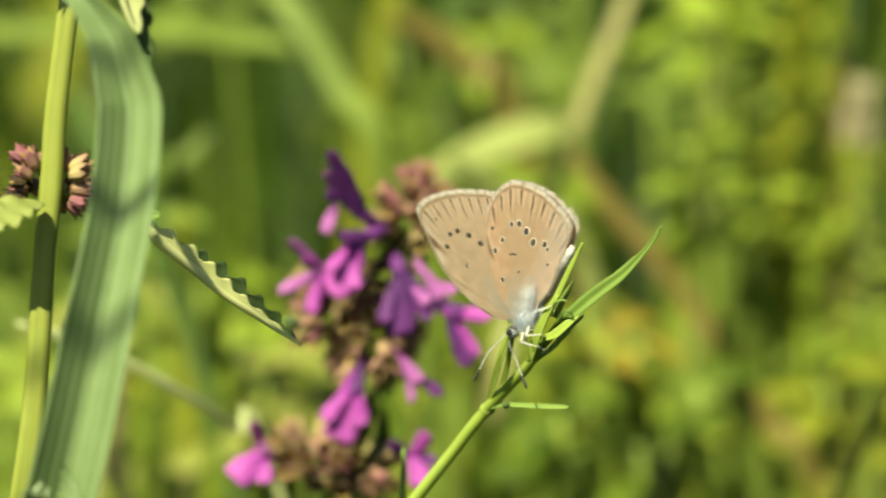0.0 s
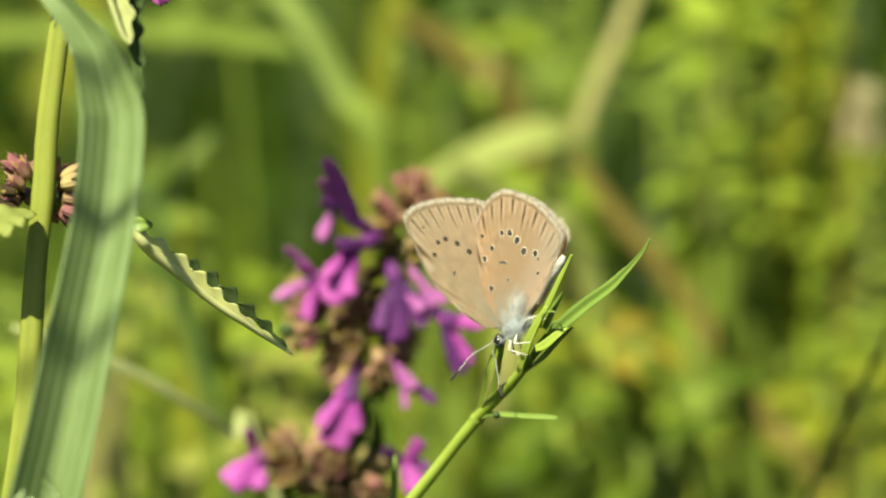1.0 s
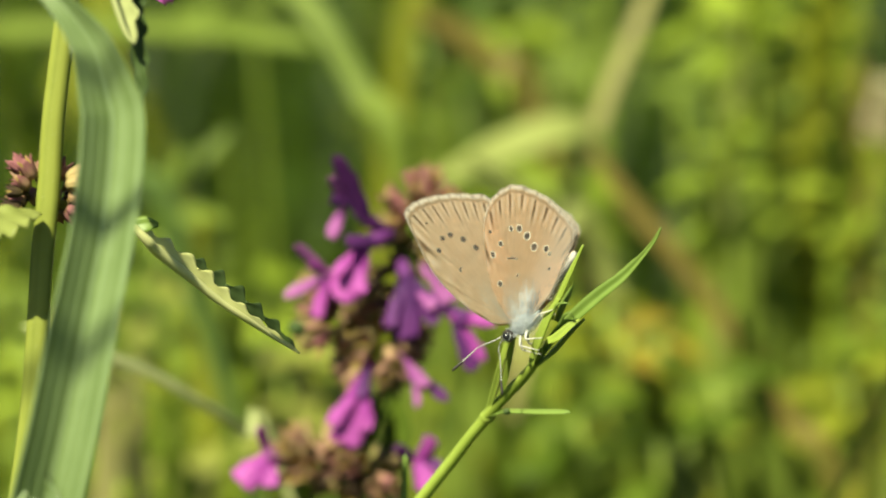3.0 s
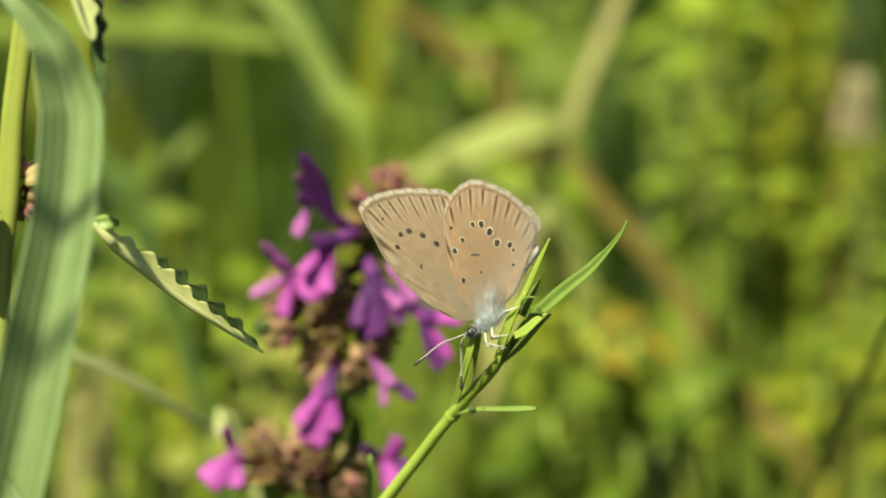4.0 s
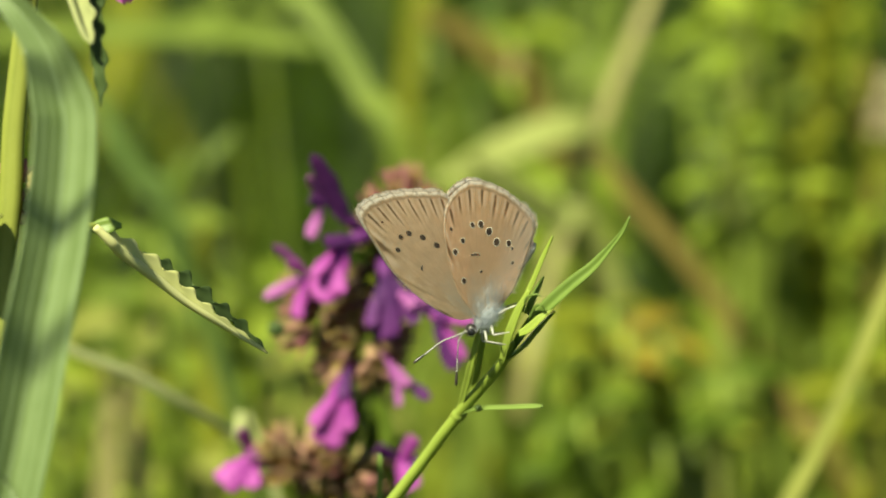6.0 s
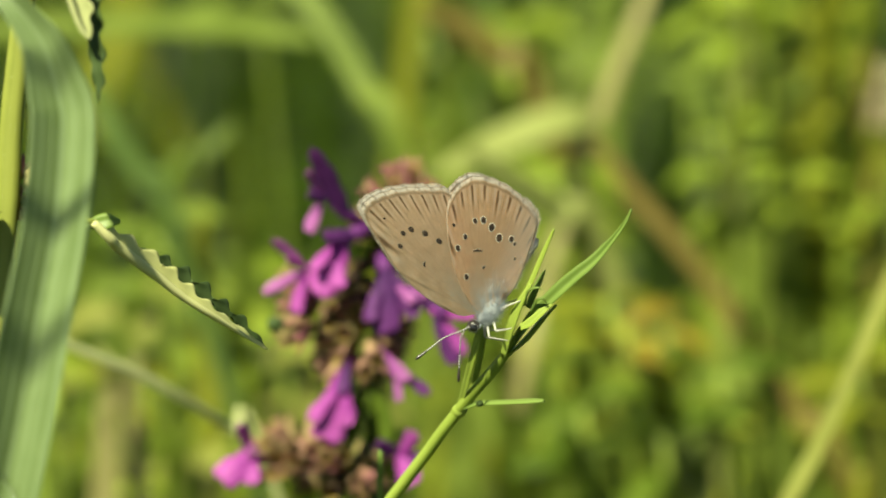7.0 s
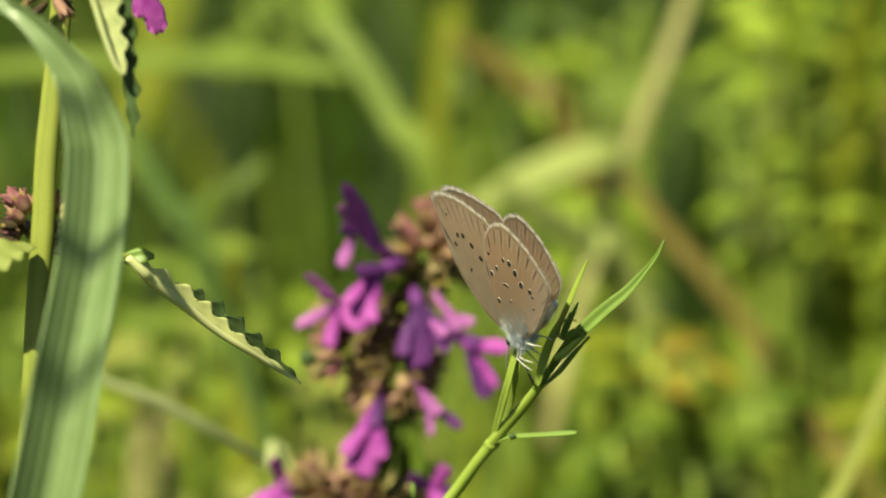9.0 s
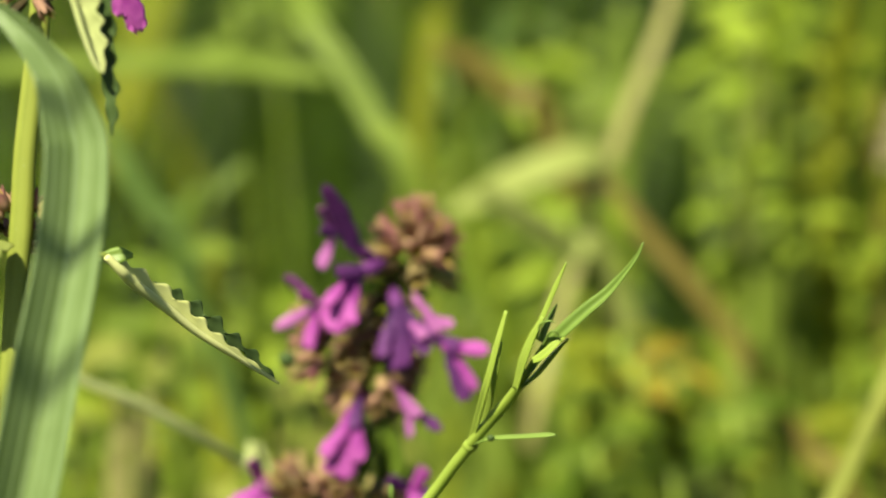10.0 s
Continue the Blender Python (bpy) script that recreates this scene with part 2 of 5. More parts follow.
def plain(name, a, b, scale=1500.0, rough=0.6, spec=0.3):
    n = Nodes(name)
    f = n.noise(scale, 4.0, n.place())
    n.bump(f, 0.3, 0.0001)
    return n.done(n.mix(n.step(f, 0.35, 0.65), a, b), rough, 0.0, None, spec)


spot_dark = plain("spot_dark", (0.018, 0.012, 0.009), (0.04, 0.026, 0.018))
spot_pale = plain("spot_pale", (0.42, 0.36, 0.29), (0.56, 0.50, 0.42))
fur_white = plain("fur_white", (0.44, 0.47, 0.51), (0.74, 0.76, 0.79), 900.0, 0.8)
fur_grey = plain("fur_grey", (0.32, 0.29, 0.27), (0.46, 0.43, 0.40), 900.0, 0.8)
chitin = plain("chitin", (0.02, 0.017, 0.015), (0.05, 0.04, 0.035), 1500.0, 0.3, 0.5)
eye_black = plain("eye_black", (0.010, 0.010, 0.011), (0.02, 0.02, 0.022), 1500.0, 0.12, 0.6)
leg_pale = plain("leg_pale", (0.30, 0.28, 0.25), (0.50, 0.48, 0.44), 700.0, 0.6)


def banded_material():
    n = Nodes("antenna_bands")
    u, v = n.uv()
    s = n.step(n.math("SINE", n.math("MULTIPLY", v, 19.0)), -0.1, 0.3)
    return n.done(n.mix(s, (0.025, 0.02, 0.018), (0.62, 0.60, 0.57)), 0.5)


antenna_bands = banded_material()


# ---- building helpers (lengths in millimetres) ----
def curve_points(pts, n):
    """n + 1 points on a smooth curve through the given ones."""
    p = [Vector(q) for q in pts]
    if len(p) == 2:
        return [p[0].lerp(p[1], i / n) for i in range(n + 1)]
    p = [p[0] * 2 - p[1], *p, p[-1] * 2 - p[-2]]
    out = []
    for i in range(n + 1):
        s = i / n * (len(p) - 3)
        k = min(int(s), len(p) - 4)
        t = s - k
        a, b, c, d = p[k:k + 4]
        out.append(0.5 * (2 * b + (c - a) * t + (2 * a - 5 * b + 4 * c - d) * t * t + (3 * b - a - 3 * c + d) * t ** 3))
    return out


def between(values, n):
    return [float(v) for v in np.interp(np.linspace(0, 1, n + 1), np.linspace(0, 1, len(values)), values)]


def grid_faces(bm, rows, uvs, wrap=False, mat=0):
    """Quads between rows of vertices; uvs holds (u, v) for every vertex."""
    layer = bm.loops.layers.uv.verify()
    for i in range(len(rows) - 1):
        n = len(rows[i])
        for j in range(n if wrap else n - 1):
            k = (j + 1) % n
            f = bm.faces.new((rows[i][j], rows[i][k], rows[i + 1][k], rows[i + 1][j]))
            f.smooth, f.material_index = True, mat
            for loop, uv in zip(f.loops, (uvs[i][j], (uvs[i][j + 1] if not wrap else ((j + 1) / n, uvs[i][j][1])), (uvs[i + 1][j + 1] if not wrap else ((j + 1) / n, uvs[i + 1][j][1])), uvs[i + 1][j])):
                loop[layer].uv = uv


def tube(bm, pts, radii, n=20, sides=8, square=0.0, mat=0, v_unit=1.0):
    """A round (or squarish) rod along a curve, closed at both ends."""
    c, r = curve_points(pts, n), between(radii, n)
    rows, uvs, run, side = [], [], 0.0, None
    for i in range(n + 1):
        t = (c[min(i + 1, n)] - c[max(i - 1, 0)]).normalized()
        side = t.orthogonal().normalized() if side is None else (side - t * side.dot(t)).normalized()
        up = t.cross(side)
        run += (c[i] - c[i - 1]).length if i else 0.0
        row = []
        for j in range(sides):
            a = 2 * math.pi * j / sides
            k = r[i] * (1 + square * math.cos(4 * a))
            row.append(bm.verts.new((c[i] + side * math.cos(a) * k + up * math.sin(a) * k) / 1000))
        rows.append(row)
        uvs.append([(j / sides, run * v_unit) for j in range(sides)])
    grid_faces(bm, rows, uvs, True, mat)
    for row, flip in ((rows[0], True), (rows[-1], False)):
        f = bm.faces.new(row[::-1] if flip else row)
        f.material_index = mat
    return bm


def ribbon(bm, pts, widths, facing, n=30, across=8, fold=0.0, thick=0.25, ridge=0.0, ridges=5, teeth=0, tooth=0.0, one_edge=0, twist=(0, 0), wave=0.0, mats=(0, 0)):
    """A leaf of real thickness along a curve. facing: the way that its upper side looks; fold: how far its edges rise from the midrib;
    teeth: how many teeth each edge has; twist: turn in degrees at foot and tip."""
    c, w = curve_points(pts, n), between(widths, n)
    turn = between(twist, n)
    top, low, uvs, run = [], [], [], 0.0
    for i in range(n + 1):
        t = (c[min(i + 1, n)] - c[max(i - 1, 0)]).normalized()
        s = t.cross(Vector(facing)).normalized()
        s.rotate(Matrix.Rotation(radians(turn[i]), 3, t))
        up = s.cross(t)
        run += (c[i] - c[i - 1]).length if i else 0.0
        ph = (i / n * teeth) % 1.0
        jag = 1.0 + tooth * (0.65 + 0.7 * abs(math.sin(12.9 * int(i / n * teeth)))) * (math.sin(math.pi * ph ** 1.7) - 0.5) if teeth else 1.0
        a_row, b_row, uv = [], [], []
        for j in range(across + 1):
            x = 2 * j / across - 1
            edge = x * w[i] / 2 * (1 + ((jag - 1) * abs(x) ** 3 if x * one_edge >= 0 else 0.0))
            lift = fold * abs(x) ** 1.3 * w[i] / 2 + ridge * math.cos(x * math.pi * ridges) + wave * abs(x) * math.sin(i / n * teeth * 6.283) * w[i] / 2
            e = thick * (1 - 0.7 * abs(x) ** 3) / 2
            q = c[i] + s * edge + up * lift
            a_row.append(bm.verts.new((q + up * e) / 1000))
            b_row.append(bm.verts.new((q - up * e) / 1000))
            uv.append((x * 0.5 + 0.5, run))
        top.append(a_row), low.append(b_row), uvs.append(uv)
    grid_faces(bm, top, uvs, False, mats[0])
    grid_faces(bm, [r[::-1] for r in low], [u[::-1] for u in uvs], False, mats[1])
    rim = [[a, b] for a, b in zip([r[0] for r in top], [r[0] for r in low])]
    grid_faces(bm, [r[::-1] for r in rim], [[u[0], u[0]] for u in uvs], False, mats[1])
    rim = [[a, b] for a, b in zip([r[-1] for r in top], [r[-1] for r in low])]
    grid_faces(bm, rim, [[u[-1], u[-1]] for u in uvs], False, mats[1])
    for k in (0, -1):
        ring = top[k] + low[k][::-1]
        f = bm.faces.new(ring if k == 0 else ring[::-1])
        f.material_index = mats[1]
    return bm


def mesh_of(name, bm, *materials):
    me = bpy.data.meshes.new(name)
    bmesh.ops.recalc_face_normals(bm, faces=bm.faces)
    bm.to_mesh(me)
    bm.free()
    for m in materials:
        me.materials.append(m)
    return me


def part(name, bm, material, parent, label=""):
    """One mesh object under a thing or a part; material may be a tuple."""
    ob = new(name, mesh_of(name, bm, *(material if isinstance(material, tuple) else (material,))))
    ob.parent = parent
    return tagged(ob, label)


def thing(name, at_mm, label, category, group="", kind=""):
    ob = new(name)
    ob.empty_display_size = 0.01
    ob.location = Vector(at_mm) / 1000
    return tagged(ob, label, category, group, kind)


def under(parent, pts):
    """Points of the world in the space of a thing that stands unturned at its foot."""
    o = parent.location * 1000
    return [Vector(p) - o for p in pts]


# ---- ground ----
def build_ground():
    bm = bmesh.new()
    steps = [-900, -200, -50, -12, -4, -1.5, -0.7, -0.3, 0, 0.3, 0.7, 1.2, 1.8, 2.6, 3.6, 5, 8, 14, 40, 200, 900]
    rows = [[bm.verts.new((x, y, 0.012 * noise.noise((x * 2.1, y * 2.1, 0)) if abs(x) < 9 and abs(y) < 9 else 0.0)) for x in steps] for y in steps]
    grid_faces(bm, rows, [[(x, y) for x in steps] for y in steps])
    ob = new("ground", mesh_of("ground", bm, soil))
    tagged(ob, "dark meadow soil with moss and dead grass", "ground", kind="structure")


build_ground()

# ---- the butterfly ----
FORE = ((0.1, 0.0, 0.0), (1.7, 1.9, 0.03), (2.3, 6.4, 0.06), (1.85, 10.9, 0.09), (0.6, 14.6, 0.12), (-0.35, 17.1, 0.15), (-1.3, 18.0, 0.2),
        (-2.9, 17.65, 0.3), (-5.1, 16.1, 0.48), (-7.2, 13.7, 0.68), (-8.5, 11.0, 0.86), (-5.6, 6.2, 0.93), (-1.9, 1.6, 1.0))
HIND = ((-0.25, 0.5, 0.0), (-0.5, 2.3, 0.04), (-1.7, 4.9, 0.08), (-4.1, 8.0, 0.12), (-6.5, 10.2, 0.16), (-8.35, 10.95, 0.22), (-9.95, 10.95, 0.3),
        (-11.55, 10.2, 0.4), (-12.45, 8.4, 0.5), (-12.95, 6.4, 0.6), (-12.95, 4.3, 0.7), (-12.7, 2.3, 0.8), (-11.9, 1.2, 0.86), (-9.3, 0.1, 0.9), (-5.4, -1.2, 0.94), (-2.6, -1.3, 0.97), (-0.65, -0.7, 1.0))


def camber(x, z, lift):
    """How far the wing bulges and where it lies, sideways."""
    return lift + 0.35 * math.sin(min(1.0, max(0.0, z / 16)) * math.pi) - 0.0012 * (x + 4) ** 2


def build_wing(name, outline, lift, hand, under_mat, spots, label):
    """One wing about its hinge, hand +1 for the left side. Built flat along the body with its underside outwards."""
    bm = bmesh.new()
    n, rings = 72, 16
    edge = curve_points(outline, n)
    for i, e in enumerate(edge):
        k = 1.0 + (0.004 * math.sin(i * 1.9) if 0.14 < e.z < 0.9 else 0.0)
        e.x, e.y = e.x * k, e.y * k
    sheets = []
    for side in (1, -1):
        rows, uvs = [], []
        for r in range(rings + 1):
            f = 0.02 + 0.98 * (r / rings) ** 0.8
            row = []
            for e in edge:
                x, z = e.x * f, e.y * f
                y = camber(x, z, lift) + side * 0.03 + 0.004 * math.cos(e.z * 9 * 6.283) * f
                row.append(bm.verts.new((x / 1000, hand * y / 1000, z / 1000)))
            rows.append(row)
            uvs.append([(e.z, f) for e in edge])
        grid_faces(bm, rows, uvs, False, 0 if side == 1 else 1)
        sheets.append(rows)
    grid_faces(bm, [sheets[0][-1], sheets[1][-1]], [[(e.z, 1.0) for e in edge]] * 2, False, 0)
    # fringe of fine hairs on the outer edge
    rng = random.Random(5)
    layer = bm.loops.layers.uv.verify()
    last = 0.95 if name == "hindwing" else 0.88
    for i in range(560):
        s = 0.16 + (last - 0.16) * i / 560
        e = next((a.lerp(b, (s - a.z) / max(1e-6, b.z - a.z)) for a, b in zip(edge, edge[1:]) if a.z <= s <= b.z), edge[-1])
        d = Vector((e.x + 3.0, e.y - 3.0)).normalized()
        d.rotate(Matrix.Rotation(rng.uniform(-0.3, 0.3), 2))
        h, wdt = rng.uniform(0.14, 0.34) * (2.0 if s > 0.72 and name == "hindwing" else 1.0), 0.035
        y = camber(e.x, e.y, lift) + rng.uniform(-0.05, 0.05)
        a = bm.verts.new(((e.x - d.y * wdt) / 1000, hand * y / 1000, (e.y + d.x * wdt) / 1000))
        b = bm.verts.new(((e.x + d.y * wdt) / 1000, hand * y / 1000, (e.y - d.x * wdt) / 1000))
        c = bm.verts.new(((e.x + d.x * h) / 1000, hand * (y + rng.uniform(-0.1, 0.1)) / 1000, (e.y + d.y * h) / 1000))
        f = bm.faces.new((a, b, c))
        for loop in f.loops:
            loop[layer].uv = (s, 1.0)
    wing = part(name, bm, (under_mat, wing_upper), butterfly, label)
    for x, z, size, lean, ringed, *stretch in spots:
        wide = stretch[0] if stretch else 0.85
        bm = bmesh.new()
        for k, (scale, up, mat) in enumerate(((1.22, 0.055, 0), (1.0, 0.075, 1))):
            if k == 0 and not ringed:
                continue
            ring = []
            for j in range(14):
                a = 2 * math.pi * j / 14
                q = Vector((math.cos(a) * (size * wide + size * (scale - 1.0)), math.sin(a) * size * (scale + 0.15)))
                if wide > 2:
                    q.y -= 0.12 * (q.x / size / wide) ** 2
                q.rotate(Matrix.Rotation(radians(lean), 2))
                px, pz = x + q.x, z + q.y
                ring.append(bm.verts.new((px / 1000, hand * (camber(px, pz, lift) + up) / 1000, pz / 1000)))
            f = bm.faces.new(ring)
            f.material_index = mat
            foot = [bm.verts.new((v.co.x, v.co.y - hand * 0.00004, v.co.z)) for v in ring]
            for j in range(14):
                g = bm.faces.new((ring[j], ring[j - 1], foot[j - 1], foot[j]))
                g.material_index = mat
        part("spot", bm, (spot_pale, spot_dark), wing, "dark eyespot in a pale ring" if ringed else "")
    return wing


def ball(bm, centre, radii, turn=None, seg=18, rings=12, mat=0):
    """A rounded lump, stretched along its own axes."""
    rows, uvs = [], []
    m = turn.to_3x3() if turn else Matrix.Identity(3)
    for i in range(1, rings):
        a = math.pi * i / rings
        rows.append([bm.verts.new((Vector(centre) + m @ Vector((math.cos(a) * radii[0], math.sin(a) * math.cos(b) * radii[1], math.sin(a) * math.sin(b) * radii[2]))) / 1000)
                     for b in (2 * math.pi * j / seg for j in range(seg))])
        uvs.append([(j / seg, i / rings) for j in range(seg)])
    grid_faces(bm, rows, uvs, True, mat)
    for row, sgn in ((rows[0], 1), (rows[-1], -1)):
        pole = bm.verts.new((Vector(centre) + m @ Vector((sgn * radii[0], 0, 0))) / 1000)
        for j in range(seg):
            f = bm.faces.new((row[j], row[j - 1], pole))
            f.smooth, f.material_index = True, mat
    return bm


def hairs(bm, centre, radii, count, length, width, lean, rng, keep=None):
    """Fine hairs standing on a rounded lump, combed along lean."""
    for _ in range(count):
        d = Vector((rng.gauss(0, 1), rng.gauss(0, 1), rng.gauss(0, 1))).normalized()
        if keep and not keep(d):
            continue
        p = Vector(centre) + Vector((d.x * radii[0], d.y * radii[1], d.z * radii[2]))
        tip = p + (d * 0.55 + Vector(lean) + Vector((rng.uniform(-.3, .3), rng.uniform(-.3, .3), rng.uniform(-.3, .3)))).normalized() * length * rng.uniform(0.6, 1.3)
        s = (tip - p).cross(d).normalized() * width
        if s.length < 1e-6:
            s = (tip - p).orthogonal().normalized() * width
        bm.faces.new([bm.verts.new(q / 1000) for q in (p + s, p - s, tip)])


butterfly = thing("butterfly", (8.2, -15.2, 295.7), "small tan butterfly with dark ringed spots and white fringe", "butterfly")
FORE_SPOTS = ((-0.4, 11.9, 0.27, 0, False), (-1.7, 12.55, 0.27, 10, False), (-2.6, 12.1, 0.31, 0, False), (-3.2, 10.6, 0.32, 0, False), (-3.5, 8.8, 0.32, 0, False), (-1.7, 15.2, 0.12, 0, False), (-0.45, 8.5, 0.10, -40, True, 3.0))
HIND_SPOTS = ((-4.2, 6.7, 0.30, 40, True), (-5.7, 6.85, 0.26, 40, True), (-7.75, 7.1, 0.27, 30, True), (-8.4, 6.4, 0.34, 35, True), (-8.35, 5.15, 0.38, 60, True), (-7.95, 3.7, 0.38, 60, True),
              (-8.7, 2.5, 0.30, 60, True), (-8.5, 1.85, 0.18, 60, True), (-2.3, 3.85, 0.28, 40, True), (-4.3, 2.95, 0.11, 0, True, 1.6), (-7.25, 0.75, 0.11, 0, True, 1.6), (-5.4, 4.75, 0.11, 52, True, 5.0), (-5.9, 8.7, 0.18, 20, False))
wings = []
for hand, side in ((1, "left"), (-1, "right")):
    wings.append((hand, build_wing("forewing", FORE, 0.25, hand, wing_fore_under, FORE_SPOTS, "pale tan forewing with dark spots and white fringe")))
    wings.append((hand, build_wing("hindwing", HIND, 0.48, hand, wing_hind_under, HIND_SPOTS, "orange-tan hindwing with ringed black spots")))


antennae = []


def build_butterfly_body():
    rng = random.Random(11)
    bm = ball(bmesh.new(), (-0.9, 0, -0.3), (1.7, 0.95, 1.05))
    thorax = part("thorax", bm, fur_white, butterfly, "thorax in silvery white fur")
    bm = bmesh.new()
    hairs(bm, (-0.9, 0, -0.3), (1.7, 0.95, 1.05), 3400, 0.95, 0.016, (-0.5, 0, -0.1), rng)
    for k in (1, -1):
        hairs(bm, (-1.6, k * 0.75, 0.3), (2.2, 0.2, 1.0), 800, 2.3, 0.013, (-0.9, k * 0.25, 1.0), rng, lambda d: d.y * k > 0)
    part("fur", bm, fur_white, thorax)
    bm = tube(bmesh.new(), [(-2.0, 0, -0.1), (-4.5, 0, 0.2), (-7.2, 0, 0.45), (-9.6, 0, 0.55), (-10.6, 0, 0.6)], (0.8, 0.72, 0.7, 0.62, 0.3), 24, 16)
    for v in bm.verts:
        v.co.y *= 0.85
        v.co.z += 0.00004 * math.sin(v.co.x * 5200)
    abdomen = part("abdomen", bm, fur_grey, butterfly, "grey-tan segmented abdomen")
    bm = bmesh.new()
    for k in range(5):
        hairs(bm, (-2.6 - 1.5 * k, 0, 0.1 + 0.1 * k), (1.0, 0.75, 0.85), 260, 0.55, 0.018, (-0.8, 0, 0), rng, lambda d: abs(d.x) < 0.7)
    part("fur", bm, fur_grey, abdomen)
    head = part("head", ball(bmesh.new(), (1.45, 0, 0.05), (0.66, 0.7, 0.66)), chitin, butterfly, "small dark head with white-rimmed eyes")
    bm = bmesh.new()
    hairs(bm, (1.45, 0, 0.05), (0.66, 0.6, 0.66), 420, 0.4, 0.018, (0.5, 0, -0.2), rng)
    part("fur", bm, chitin, head)
    for s in (1, -1):
        part("eye", ball(bmesh.new(), (1.65, s * 0.55, 0.0), (0.42, 0.28, 0.45)), eye_black, head, "glossy black compound eye")
        bm = bmesh.new()
        for j in range(15):
            a0 = math.pi * 0.8 + 2 * math.pi * j / 26
            a1 = a0 + 0.25
            q = [Vector((1.65 + math.cos(a) * k * 0.45, s * (0.56 + (0.10 if k == 1 else 0.0)), math.sin(a) * k * 0.48)) for a, k in ((a0, 1), (a1, 1), (a1, 1.14), (a0, 1.14))]
            bm.faces.new([bm.verts.new(p / 1000) for p in q])
        part("eye_rim", bm, fur_white, head, "white scales round the eye")
        end = (7.1, 0.6, 2.6) if s > 0 else (6.4, -1.2, -2.1)
        mid = (4.6, 0.6, 1.95) if s > 0 else (4.3, -0.9, -0.5)
        p = [(1.9, s * 0.3, 0.4), (3.2, s * 0.45, 1.1 if s > 0 else 0.3), mid, end]
        ant = part("antenna", tube(bmesh.new(), p, (0.085, 0.075, 0.075, 0.08), 30, 8), antenna_bands, butterfly, "thin black antenna with white bands")
        antennae.append((s, ant))
        d = (Vector(end) - Vector(mid)).normalized()
        part("club", tube(bmesh.new(), [Vector(end) - d * 0.3, Vector(end) + d * 0.3, Vector(end) + d * 1.1, Vector(end) + d * 1.4], (0.08, 0.16, 0.18, 0.05), 10, 8), chitin, ant, "dark brown antenna tip")
        for k, (hip, knee, foot) in enumerate((((0.6, 0.35, -1.2), (1.4, 0.9, -2.0), (0.3, 0.7, -4.1)), ((-0.4, 0.4, -1.3), (0.4, 1.1, -2.1), (-1.0, 0.8, -3.4)), ((-1.5, 0.4, -1.2), (-2.6, 1.1, -1.3), (-4.6, 0.9, -2.5)))):
            flip = lambda q: (q[0] + (0.3 if s < 0 else 0), q[1] * s, q[2])
            leg = part("leg", tube(bmesh.new(), [flip(hip), flip(((hip[0] + knee[0]) / 2, (hip[1] + knee[1]) / 2, (hip[2] + knee[2]) / 2)), flip(knee)], (0.15, 0.14, 0.10), 8, 8), leg_pale, butterfly, "pale jointed leg")
            part("shin", tube(bmesh.new(), [flip(knee), flip(((knee[0] + foot[0]) / 2, (knee[1] + foot[1]) / 2 + 0.1, (knee[2] + foot[2]) / 2)), flip(foot)], (0.10, 0.08, 0.05), 8, 8), leg_pale, leg)


build_butterfly_body()


